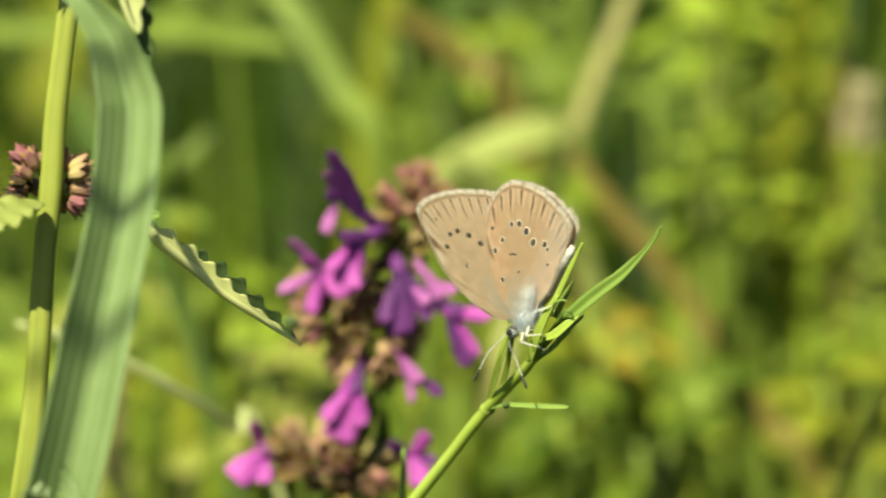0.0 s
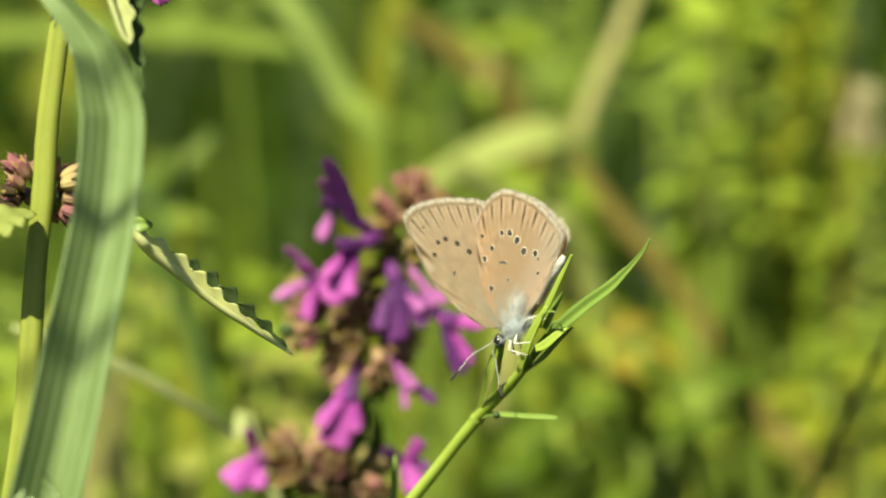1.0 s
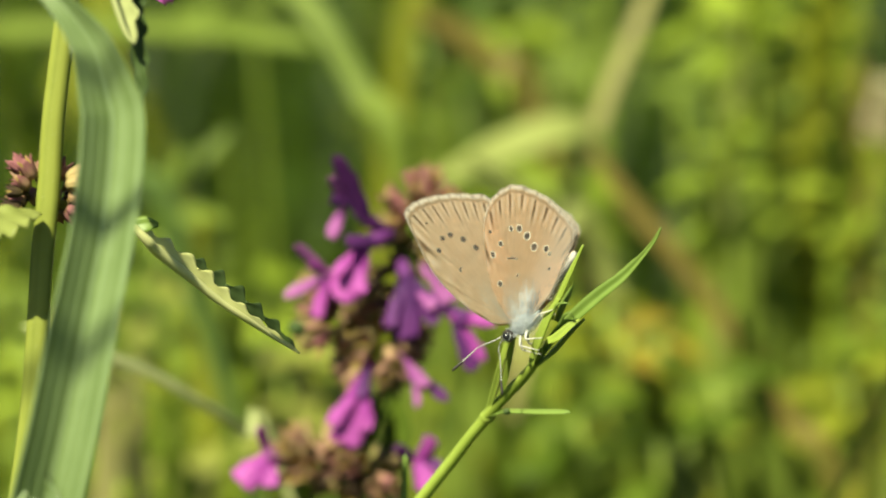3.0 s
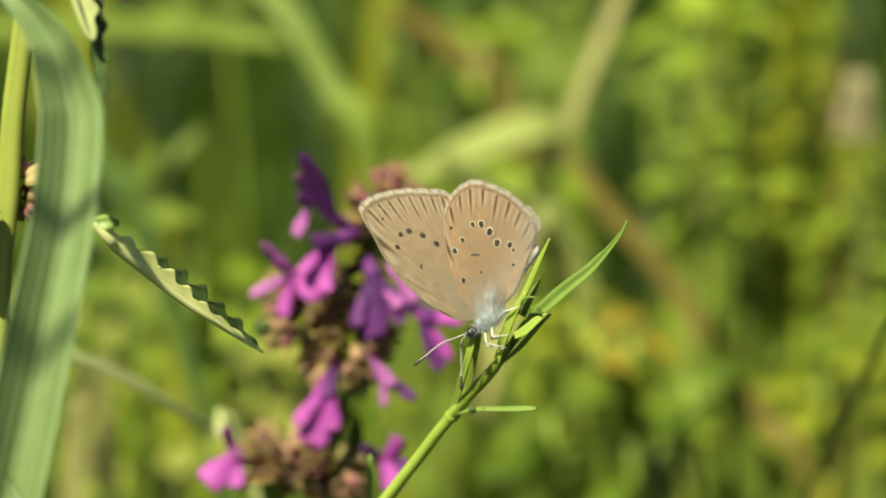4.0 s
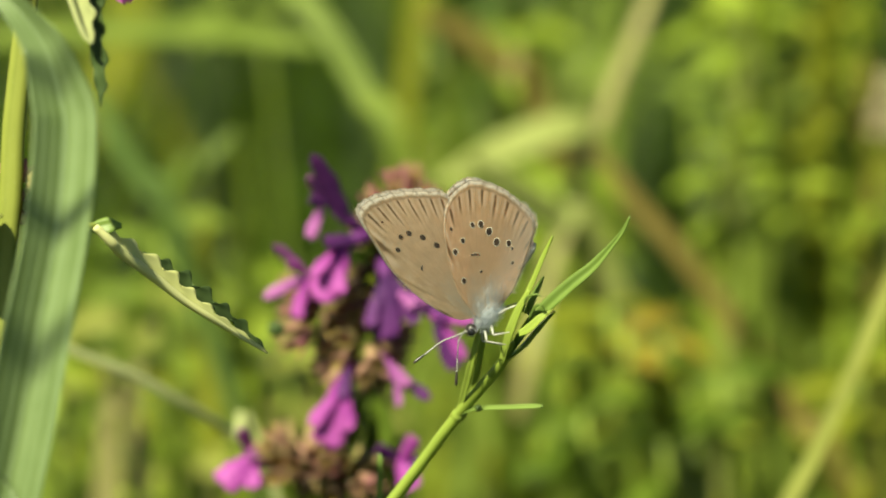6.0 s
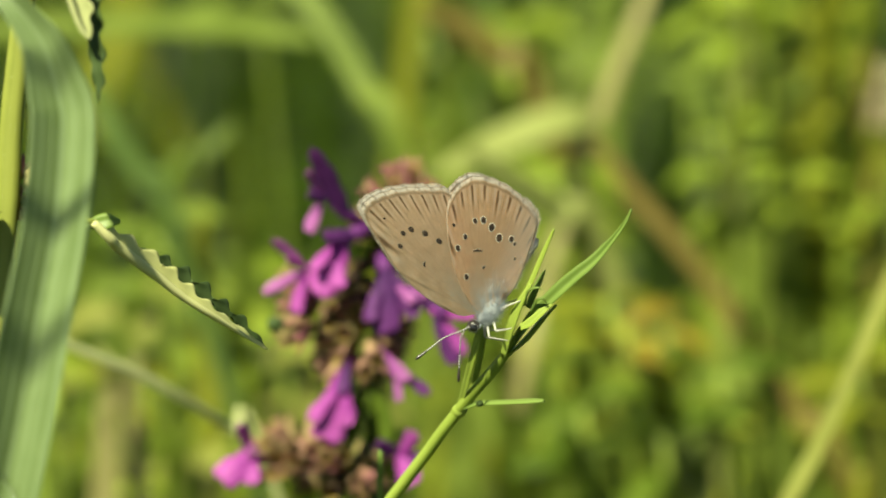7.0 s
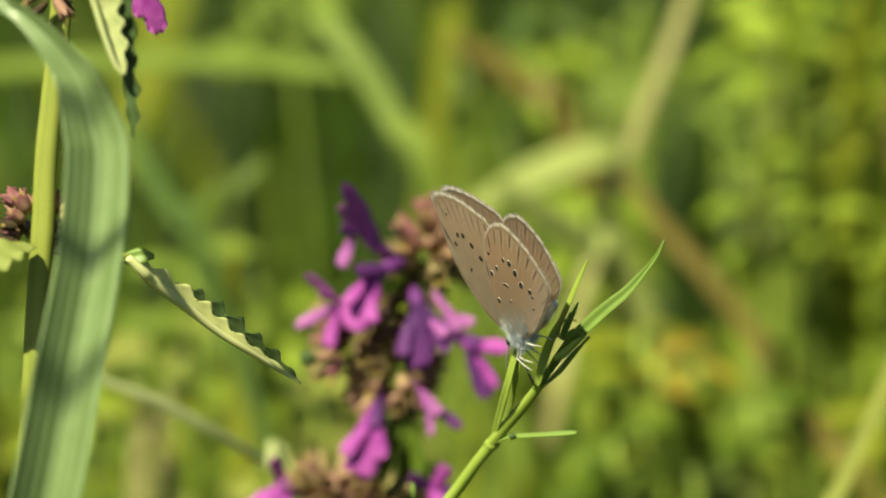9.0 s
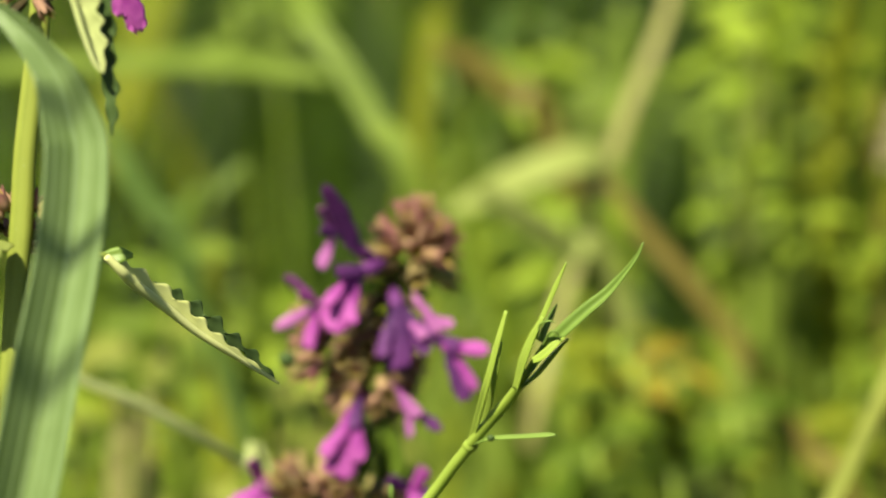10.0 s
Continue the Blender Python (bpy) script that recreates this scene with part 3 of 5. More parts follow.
# ---- the plant that it sits on ----
def build_perch():
    """Stem with a node, and above it a shoot whose leaves swing with it."""
    o = thing("gentian_plant", (-62, 6, 0), "young meadow plant with narrow light green leaves", "plant")
    node_at = (5.0, -8.5, 282.9)
    part("stem", tube(bmesh.new(), under(o, [(-62, 6, 0), (-58, 0, 110), *[(-13.4, -4.0, 257.2), (-7.9, -5.2, 265.2), (-3.1, -6.4, 271.8), (1.0, -7.4, 277.4), (3.1, -8.0, 280.4)], node_at]), (1.4, 1.2, 0.9, 0.8, 0.74, 0.7, 0.68, 0.68), 90, 12), stem_green, o, "smooth yellow-green stem")
    shoot = part("shoot", tube(bmesh.new(), [Vector(p) - Vector(node_at) for p in [(4.9, -8.5, 282.9), (7.1, -9.8, 285.8), (9.3, -11.4, 288.7), (10.8, -12.8, 291.1), (11.7, -13.8, 293.1)]], (0.66, 0.66, 0.62, 0.54, 0.2), 30, 12), stem_green, o, "yellow-green upper stem")
    shoot.location = (Vector(node_at) - Vector((-62, 6, 0))) / 1000
    bm = ball(bmesh.new(), (0, 0, 0), (0.82, 0.78, 0.85))
    for v in bm.verts:
        v.co += Vector((0.0003, 0, 0.0003)) * max(0.0, v.co.x * 1000)
    part("node", bm, stem_green, shoot)

    def leaf(pts, widths, facing, fold, label="narrow pointed green leaf", green=None, thick=0.3, **more):
        return part("leaf", ribbon(bmesh.new(), [Vector(p) - Vector(node_at) for p in pts], widths, facing, 36, 8, fold, thick, **more), green or needle_green, shoot, label)

    leaf([(5.3, -8.6, 283.2), (6.4, -9.4, 283.8), (7.9, -10.4, 284.3), (11.1, -11.8, 284.8), (13.7, -12.8, 285.2), (14.9, -13.3, 285.4)], (1.0, 0.95, 0.7, 0.62, 0.66, 0.7, 0.62, 0.3), (-0.1, -0.6, 0.8), 0.45)
    # small dark knob near the foot of the leaf
    part("scar", ball(bmesh.new(), [Vector(p) - Vector(node_at) for p in [(7.5, -10.9, 284.5)]][0], (0.42, 0.36, 0.4)), toothed_green, shoot, "dark knob on the leaf stalk")
    # node pair wears the brighter stem_green: sunlight put into its colour
    leaf([(5.3, -8.6, 283.6), (6.2, -10.6, 287.2), (7.2, -12.6, 291.2), (8.4, -12.8, 295.7), (9.5, -12.2, 299.6)], (0.7, 0.8, 0.85, 0.8, 0.65, 0.4), (-0.4, -0.85, 0.3), 0.55, "upright leaf folded into a channel", stem_green)
    leaf([(6.4, -8.9, 284.9), (7.4, -10.6, 288.4), (8.2, -12.5, 292.6), (8.9, -12.6, 296.1)], (0.65, 0.75, 0.65, 0.2), (-0.3, -0.9, 0.2), 0.35, green=stem_green)
    leaf([(11.0, -13.2, 291.1), (13.0, -13.8, 294.1), (15.1, -14.2, 296.6), (18.3, -14.2, 299.6), (20.8, -14.0, 301.7), (22.7, -13.8, 303.9), (24.2, -13.8, 306.0), (24.9, -13.8, 307.6)], (0.7, 1.1, 1.5, 1.75, 1.55, 1.1, 0.7, 0.45, 0.22), (-0.45, -0.75, 0.5), 0.75, "long folded leaf with a curved tip", wave=0.03)
    leaf([(11.0, -12.6, 290.7), (12.7, -12.8, 292.5), (14.4, -13.2, 294.6), (16.4, -13.4, 296.6)], (0.6, 1.5, 1.3, 0.2), (0.5, -0.35, -0.8), 0.4, "leaf underside in shade")
    leaf([(15.1, -13.4, 296.6), (18.0, -13.2, 299.5), (20.3, -13.0, 301.6), (22.0, -12.8, 303.7)], (0.5, 0.9, 0.8, 0.1), (-0.3, -0.8, 0.5), 0.4)
    leaf([(10.6, -13.6, 290.8), (11.6, -14.6, 294.3), (12.6, -14.9, 297.1), (13.7, -14.8, 299.4)], (0.9, 1.35, 1.1, 0.5), (-0.7, -0.65, 0.2), 0.8, "leaf sheath folded round the shoot tip", stem_green)
    leaf([(12.5, -14.6, 296.9), (13.7, -14.6, 299.5), (15.1, -14.6, 302.8), (16.3, -14.6, 305.6)], (0.8, 0.75, 0.65, 0.25), (-0.6, -0.75, 0.3), 0.5, "short upright yellow-green leaf", stem_green)
    leaf([(13.4, -14.0, 296.4), (14.0, -13.8, 298.0), (14.7, -13.5, 299.5), (15.2, -13.4, 300.6)], (0.8, 0.9, 0.7, 0.15), (-0.5, -0.8, 0.3), 0.5, "small folded leaf at the shoot tip")
    leaf([(12.5, -15.6, 294.5), (13.6, -15.8, 295.1), (14.9, -15.6, 296.3), (16.0, -15.2, 297.1)], (0.8, 1.1, 0.9, 0.2), (-0.2, -0.7, 0.7), 0.7, "small folded leaf at the shoot tip", stem_green)
    leaf([(13.6, -15.4, 296.4), (14.3, -15.8, 297.8), (15.0, -16.0, 298.0), (15.5, -15.8, 297.1)], (0.25, 0.3, 0.26, 0.1), (0, -1, 0.3), 0.5, "tiny curled leaf")
    leaf([(12.9, -15.0, 297.0), (13.3, -15.4, 298.7), (14.3, -15.8, 299.2), (15.0, -15.9, 299.0)], (0.25, 0.3, 0.26, 0.1), (0, -1, 0.3), 0.5, "tiny curled leaf")
    return o, shoot


gentian, gentian_shoot = build_perch()


# ---- betony ----
def calyx_mesh(name, length, flare, material, spread=1.35):
    """A ribbed bell with five long pointed teeth that spread outwards, opening along +x."""
    bm = bmesh.new()
    rows, uvs, n = [], [], 20
    for f, r in ((0.0, 0.3), (0.12, 0.62), (0.4, 0.86), (0.75, 0.95), (1.0, 1.0), (1.3, 1.0 + (spread - 1) * 0.45), (1.65, spread)):
        row = []
        for j in range(n):
            a = 2 * math.pi * j / n
            tooth = abs(((j / n * 5) % 1.0) - 0.5) * 2
            rib = 1.0 + 0.06 * math.cos(a * 10)
            x = f if f <= 1.0 else 1.0 + (f - 1.0) * (1 - tooth)
            k = (r if f <= 1.0 else 1.0 + (r - 1.0) * (1 - tooth)) * rib
            row.append(bm.verts.new((x * length / 1000, math.cos(a) * k * flare / 1000, math.sin(a) * k * flare / 1000)))
        rows.append(row)
        uvs.append([(j / n, f / 1.65) for j in range(n)])
    grid_faces(bm, rows, uvs, True)
    inner = [[bm.verts.new((v.co.x - 0.0001, v.co.y * 0.86, v.co.z * 0.86)) for v in r] for r in rows[1:]]
    grid_faces(bm, [r[::-1] for r in inner], [u[::-1] for u in uvs[1:]], True, 1)
    grid_faces(bm, [rows[-1], inner[-1]], [uvs[-1]] * 2, True)
    return mesh_of(name, bm, material, calyx_inside)


CALYX = {m.name: calyx_mesh("calyx", 2.9, 0.98, m, k) for m, k in ((calyx_brown, 1.35), (calyx_pink, 1.5), (calyx_green, 1.25), (calyx_dry_shaded, 1.3))}


SEED_CUP = [calyx_mesh("calyx", 1.7, 0.95, m, 1.15) for m in (calyx_pink, calyx_pink, calyx_brown, calyx_dry_shaded)]


def aim(at_mm, way, roll=0.0, size=1.0):
    """A pose with +x along way."""
    q = Vector(way).to_track_quat("X", "Z").to_matrix().to_4x4()
    return Matrix.Translation(Vector(at_mm) / 1000) @ q @ Matrix.Rotation(roll, 4, "X") @ Matrix.Scale(size, 4)


def petal(bm, start, way, up, length, width, curl, cup, mat=0, notch=0.0, taper=0.0):
    """A thin rounded petal that starts along way and bends towards up by curl degrees."""
    d, u = Vector(way).normalized(), Vector(up)
    u = (u - d * u.dot(d)).normalized()
    s = d.cross(u)
    n, m = 10, 6
    p = Vector(start)
    rows = {1: [], -1: []}
    uvs = []
    for i in range(n + 1):
        f = i / n
        a = radians(curl) * f
        t = d * math.cos(a) + u * math.sin(a)
        o = u * math.cos(a) - d * math.sin(a)
        if i:
            p = p + t * length / n
        w = width * (0.34 + 0.66 * math.sin(math.pi * 0.62 * f)) * (1.0 if f < 0.86 else 1.0 - ((f - 0.86) / 0.17) ** 2) * 0.5 * (1 + 0.10 * math.sin(f * 17 + width * 9))
        w *= 1.0 + taper * (0.55 - 1.35 * f)
        uv = []
        for side in (1, -1):
            row = []
            for j in range(m + 1):
                x = 2 * j / m - 1
                q = p + s * x * w + o * (cup * w * x * x + side * 0.05 + 0.16 * math.sin(x * 6 + f * 9 + width * 5) * f) - t * (notch * (1 - abs(x)) + 0.22 * math.sin(x * 9 + width * 7)) * f ** 4
                row.append(bm.verts.new(q / 1000))
            rows[side].append(row)
        uvs.append([(j / m, f) for j in range(m + 1)])
    grid_faces(bm, rows[1], uvs, False, mat)
    grid_faces(bm, [r[::-1] for r in rows[-1]], [u_[::-1] for u_ in uvs], False, mat)
    for k in (0, -1):
        grid_faces(bm, [[r[k] for r in rows[1]], [r[k] for r in rows[-1]]], [[u_[k] for u_ in uvs]] * 2, False, mat)
    grid_faces(bm, [rows[1][-1], rows[-1][-1]], [uvs[-1]] * 2, False, mat)


def bloom(parent, way, radii, tube_mat, lobes, label):
    """A two-lipped flower: a bent tube and the lobes of its lips, each from its root to its tip with a width."""
    o = parent.location * 1000
    pts = [Vector(p) - o for p in way]
    flower = part("flower", tube(bmesh.new(), pts, (radii[0], radii[1], radii[2] * 0.5), 12, 12), tube_mat, parent, label)
    for root, tip, width, mat, curl, *taper in lobes:
        bm = bmesh.new()
        p, q = Vector(root) - o, Vector(tip) - o
        petal(bm, p, q - p, (-0.15, -0.9, 0.35), (q - p).length * 1.08, width, curl, -0.3, notch=0.35, taper=taper[0] if taper else 0.0)
        part("petal", bm, mat, flower)
    return flower


def whorl(parent, centre, axis, count, spread, height, mesh, rng, reach=(0.2, 1.0), size=(0.8, 1.1), drop=0.0, clear=2.0):
    """Calyces packed round a stem, pointing outwards and upwards."""
    c = under(parent, [centre])[0]
    ax = Vector(axis).normalized()
    side = ax.orthogonal().normalized()
    for k in range(count):
        a = k * 2.39996 + rng.uniform(-0.5, 0.5)
        f = k / max(1, count - 1)
        out = Matrix.Rotation(a, 3, ax) @ side
        rise = reach[0] + (reach[1] - reach[0]) * f + rng.uniform(-0.4, 0.4)
        way = (out * math.cos(rise) + ax * math.sin(rise)).normalized()
        if -out.y > clear:
            continue
        p = c + ax * (height * (f - 0.5)) + out * spread * math.cos(rise) * 0.45 - ax * drop
        ob = new("calyx", mesh if not isinstance(mesh, tuple) else rng.choice(mesh))
        ob.parent = parent
        ob.matrix_basis = aim(p, way, rng.uniform(0, 6), rng.uniform(*size))


def build_flower_spike():
    rng = random.Random(3)
    o = thing("betony_spike", (-14, 34, 0), "betony flower spike with magenta flowers and brown calyces", "flower", "betony plants")
    part("stem", tube(bmesh.new(), under(o, [(-14, 34, 0), (-12, 36, 140), (-8.6, 40, 252), (-7.3, 41.6, 264.4), (-7.4, 42.8, 270.2), (-7.0, 43.7, 274.5), (-6.4, 45.0, 281.0), (-5.6, 46.3, 287.4), (-4.5, 47.6, 293.8)]), (1.3, 1.2, 1.1, 1.05, 1.0, 1.0, 0.9, 0.8, 0.5), 60, 12, 0.12), fresh, o, "square olive-green stem")
    ax = (0.12, 0.1, 1.0)
    tan, pink, olive, dry_shaded = (CALYX[k] for k in ("calyx_brown", "calyx_pink", "calyx_green", "calyx_dry_shaded"))
    whorl(o, (-3.3, 46.8, 294.6), ax, 34, 4.2, 6.0, (tan, pink, pink, olive), rng, (-0.3, 1.2), (0.8, 1.15))
    # shade below the head is painted into these two whorls' dark calyces
    whorl(o, (-5.2, 45.4, 289.8), ax, 10, 1.4, 4.0, dry_shaded, rng, (-0.3, 0.5), (0.6, 0.85))
    whorl(o, (-7.2, 44.3, 285.2), ax, 10, 1.8, 4.4, (dry_shaded, dry_shaded, pink), rng, (-0.4, 0.4), (0.6, 0.85))
    whorl(o, (-13.6, 43.6, 282.8), ax, 32, 5.0, 5.0, (olive, olive, olive, tan, pink), rng, (-0.6, 0.6), (0.8, 1.1))
    whorl(o, (-8.6, 42.8, 278.8), ax, 34, 5.2, 5.6, (tan, pink, olive, tan), rng, (-0.8, 0.3), (0.8, 1.1))
    whorl(o, (-16.6, 39.6, 263.8), ax, 28, 5.0, 3.4, (tan, pink, olive), rng, (-0.3, 0.8), (0.85, 1.2))
    whorl(o, (-10.7, 39.6, 262.2), ax, 24, 4.0, 3.4, (tan, pink, olive, dry_shaded), rng, (-0.5, 0.6), (0.8, 1.2))
    # dark leaf bit near the toothed leaf's tip, hung on an added thread
    bud = part("bud", ball(bmesh.new(), under(o, [(-18.8, 30.8, 283.9)])[0], (1.15, 0.8, 1.0)), toothed_green, o, "small dark green leaf bit")
    part("bud_stalk", tube(bmesh.new(), under(o, [(-18.8, 30.8, 283.9), (-16.8, 30.8, 283.3), (-13.8, 40.7, 281.3)]), (0.06, 0.05, 0.05), 10, 5), toothed_green, bud)
    M, V, P = magenta, violet, faded_pink
    bloom(o, [(-7.9, 41.7, 294.2), (-9.8, 39.8, 295.9), (-11.7, 38.8, 297.5)], (0.6, 0.95, 1.1), V,
          (((-10.2, 38.8, 295.9), (-13.8, 35.9, 305.0), 3.3, V, 8, 0.75), ((-12.8, 36.8, 298.5), (-14.5, 34.9, 302.6), 1.4, P, 8, 0.3), ((-13.0, 36.8, 298.4), (-14.7, 34.9, 295.0), 1.8, P, -12, 0.0), ((-12.2, 36.8, 298.7), (-14.5, 34.9, 299.7), 1.7, V, 8, 0.2),), "violet flower with pink lower lobes")
    bloom(o, [(-7.1, 41.7, 293.8), (-8.9, 39.8, 293.5), (-10.7, 38.8, 292.7)], (0.7, 1.1, 1.2), V,
          (((-10.2, 37.8, 293.6), (-13.6, 33.9, 287.5), 4.4, M, -20, 0.0), ((-9.1, 37.8, 293.8), (-12.8, 34.9, 294.0), 2.3, V, 12, 0.3), ((-11.3, 36.8, 292.8), (-13.9, 33.9, 290.6), 1.8, M, -10, 0.1), ((-11.4, 36.8, 291.4), (-11.0, 33.9, 288.2), 2.0, M, -14, 0.0),), "magenta flower with a broad hanging lip")
    bloom(o, [(-13.2, 40.7, 288.5), (-14.5, 38.8, 289.2), (-15.6, 37.8, 289.4)], (0.45, 0.65, 0.7), P,
          (((-15.0, 36.8, 289.5), (-19.0, 34.9, 293.8), 1.6, P, 10, 0.35), ((-15.0, 36.8, 289.5), (-20.3, 34.9, 287.4), 1.7, P, -12, 0.1), ((-15.3, 36.8, 289.1), (-16.6, 34.9, 284.7), 2.0, M, -14, 0.0), ((-15.0, 36.8, 289.8), (-17.4, 34.9, 291.4), 1.3, M, 8, 0.2),), "pale magenta flower with spread narrow lobes")
    bloom(o, [(-5.8, 41.7, 290.2), (-5.4, 39.8, 289.2), (-4.9, 38.8, 287.6)], (0.7, 1.1, 1.3), V,
          (((-5.1, 37.8, 289.3), (-5.3, 34.9, 281.9), 3.8, V, -12, 0.0), ((-4.3, 37.8, 288.9), (-1.6, 34.9, 283.9), 2.4, V, -10, 0.1), ((-3.6, 36.8, 287.2), (-1.7, 34.9, 285.8), 1.6, P, -10, 0.1), ((-5.7, 37.8, 288.2), (-7.3, 34.9, 283.6), 2.1, V, -10, 0.1),), "shaded violet flower")
    bloom(o, [(-3.2, 41.7, 290.2), (-2.7, 40.7, 289.1), (-2.1, 39.8, 288.1)], (0.4, 0.55, 0.6), P,
          (((-2.4, 38.8, 289.5), (-0.0, 36.8, 286.0), 1.7, P, -10, 0.0), ((-1.5, 38.8, 287.4), (2.0, 36.8, 286.7), 1.6, P, 10, 0.2), ((-0.9, 38.8, 286.4), (1.2, 36.8, 284.5), 1.1, P, -10, 0.3),), "faded pink flower")
    bloom(o, [(-2.5, 41.7, 286.1), (-0.8, 39.8, 284.6), (1.0, 38.8, 283.4)], (0.5, 0.75, 0.85), V,
          (((0.4, 36.8, 284.0), (6.3, 34.9, 284.0), 2.4, M, 10, 0.35), ((0.9, 36.8, 283.9), (3.3, 34.9, 277.7), 2.4, V, -12, 0.0), ((1.5, 36.8, 283.6), (4.6, 34.9, 279.0), 1.6, M, -10, 0.2), ((-0.3, 37.8, 284.9), (2.4, 35.9, 284.1), 2.1, V, 6, 0.0),), "violet and magenta flower reaching sideways")
    bloom(o, [(-6.6, 40.7, 278.3), (-5.6, 39.8, 277.6), (-4.7, 38.8, 277.0)], (0.4, 0.55, 0.6), P,
          (((-5.5, 37.8, 278.1), (-2.9, 35.9, 275.2), 2.0, P, -12, 0.0), ((-3.8, 37.8, 275.9), (-0.1, 35.9, 273.5), 1.7, V, -16, 0.3), ((-4.1, 37.8, 276.0), (-3.8, 35.9, 272.7), 1.3, P, -16, 0.4),), "withering pink flower")
    bloom(o, [(-10.0, 40.7, 277.4), (-10.5, 38.8, 276.1), (-11.1, 37.8, 274.3)], (0.5, 0.7, 1.0), M,
          (((-10.6, 36.8, 276.3), (-13.3, 33.9, 268.4), 4.7, M, -16, 0.0), ((-11.1, 35.9, 274.7), (-14.8, 33.9, 270.9), 2.3, M, -10, 0.1), ((-10.7, 35.9, 274.7), (-10.4, 33.9, 270.0), 2.4, M, -14, 0.1), ((-10.1, 36.8, 277.4), (-11.1, 34.9, 274.0), 1.8, V, -6, 0.0),), "magenta flower with a broad hanging lip")
    bloom(o, [(-17.9, 40.7, 265.1), (-20.3, 38.8, 265.2), (-22.3, 37.8, 265.3)], (0.5, 0.7, 0.85), M,
          (((-23.1, 36.8, 265.4), (-23.8, 34.9, 270.1), 1.7, M, 12, 0.2), ((-22.2, 36.8, 265.9), (-26.3, 33.9, 263.3), 4.0, M, -14, 0.0), ((-22.8, 36.8, 265.4), (-22.8, 33.9, 262.7), 2.5, M, -14, 0.0), ((-20.0, 37.8, 265.6), (-23.0, 35.9, 266.2), 2.0, P, 6, 0.0),), "magenta flower with a raised upper lip")
    bloom(o, [(-7.7, 40.7, 264.2), (-6.0, 38.8, 265.0), (-4.6, 37.8, 265.1)], (0.5, 0.8, 0.9), V,
          (((-4.0, 36.8, 264.5), (-1.6, 34.9, 268.7), 2.3, M, 12, 0.1), ((-4.0, 36.8, 265.3), (-6.6, 34.9, 267.2), 1.8, V, 10, 0.2), ((-3.9, 36.8, 265.4), (-2.4, 33.9, 262.3), 3.1, M, -14, 0.0), ((-3.4, 36.8, 265.8), (-0.9, 34.9, 264.7), 1.7, V, -8, 0.2),), "violet and magenta flower")
    part("bract", ribbon(bmesh.new(), under(o, [(-6.5, 39.7, 275.1), (-8.5, 39.0, 272.0), (-9.8, 38.2, 268.5), (-10.1, 37.7, 265.6)]), (0.8, 1.9, 2.1, 0.4), (-0.2, -0.8, 0.5), 16, 4, 0.3, 0.25), fresh, o, "narrow olive bract")
    part("bract", ribbon(bmesh.new(), under(o, [(-7.1, 39.3, 273.4), (-5.9, 38.8, 270.5), (-5.5, 38.2, 267.7), (-6.1, 37.7, 264.8)]), (0.8, 1.9, 2.1, 0.4), (-0.2, -0.8, 0.5), 16, 4, 0.3, 0.25), fresh, o, "narrow olive bract")
    o.scale = (1.025, 1.025, 1.025)
    o.location = (-0.0146, 0.0451, -0.0097)


build_flower_spike()


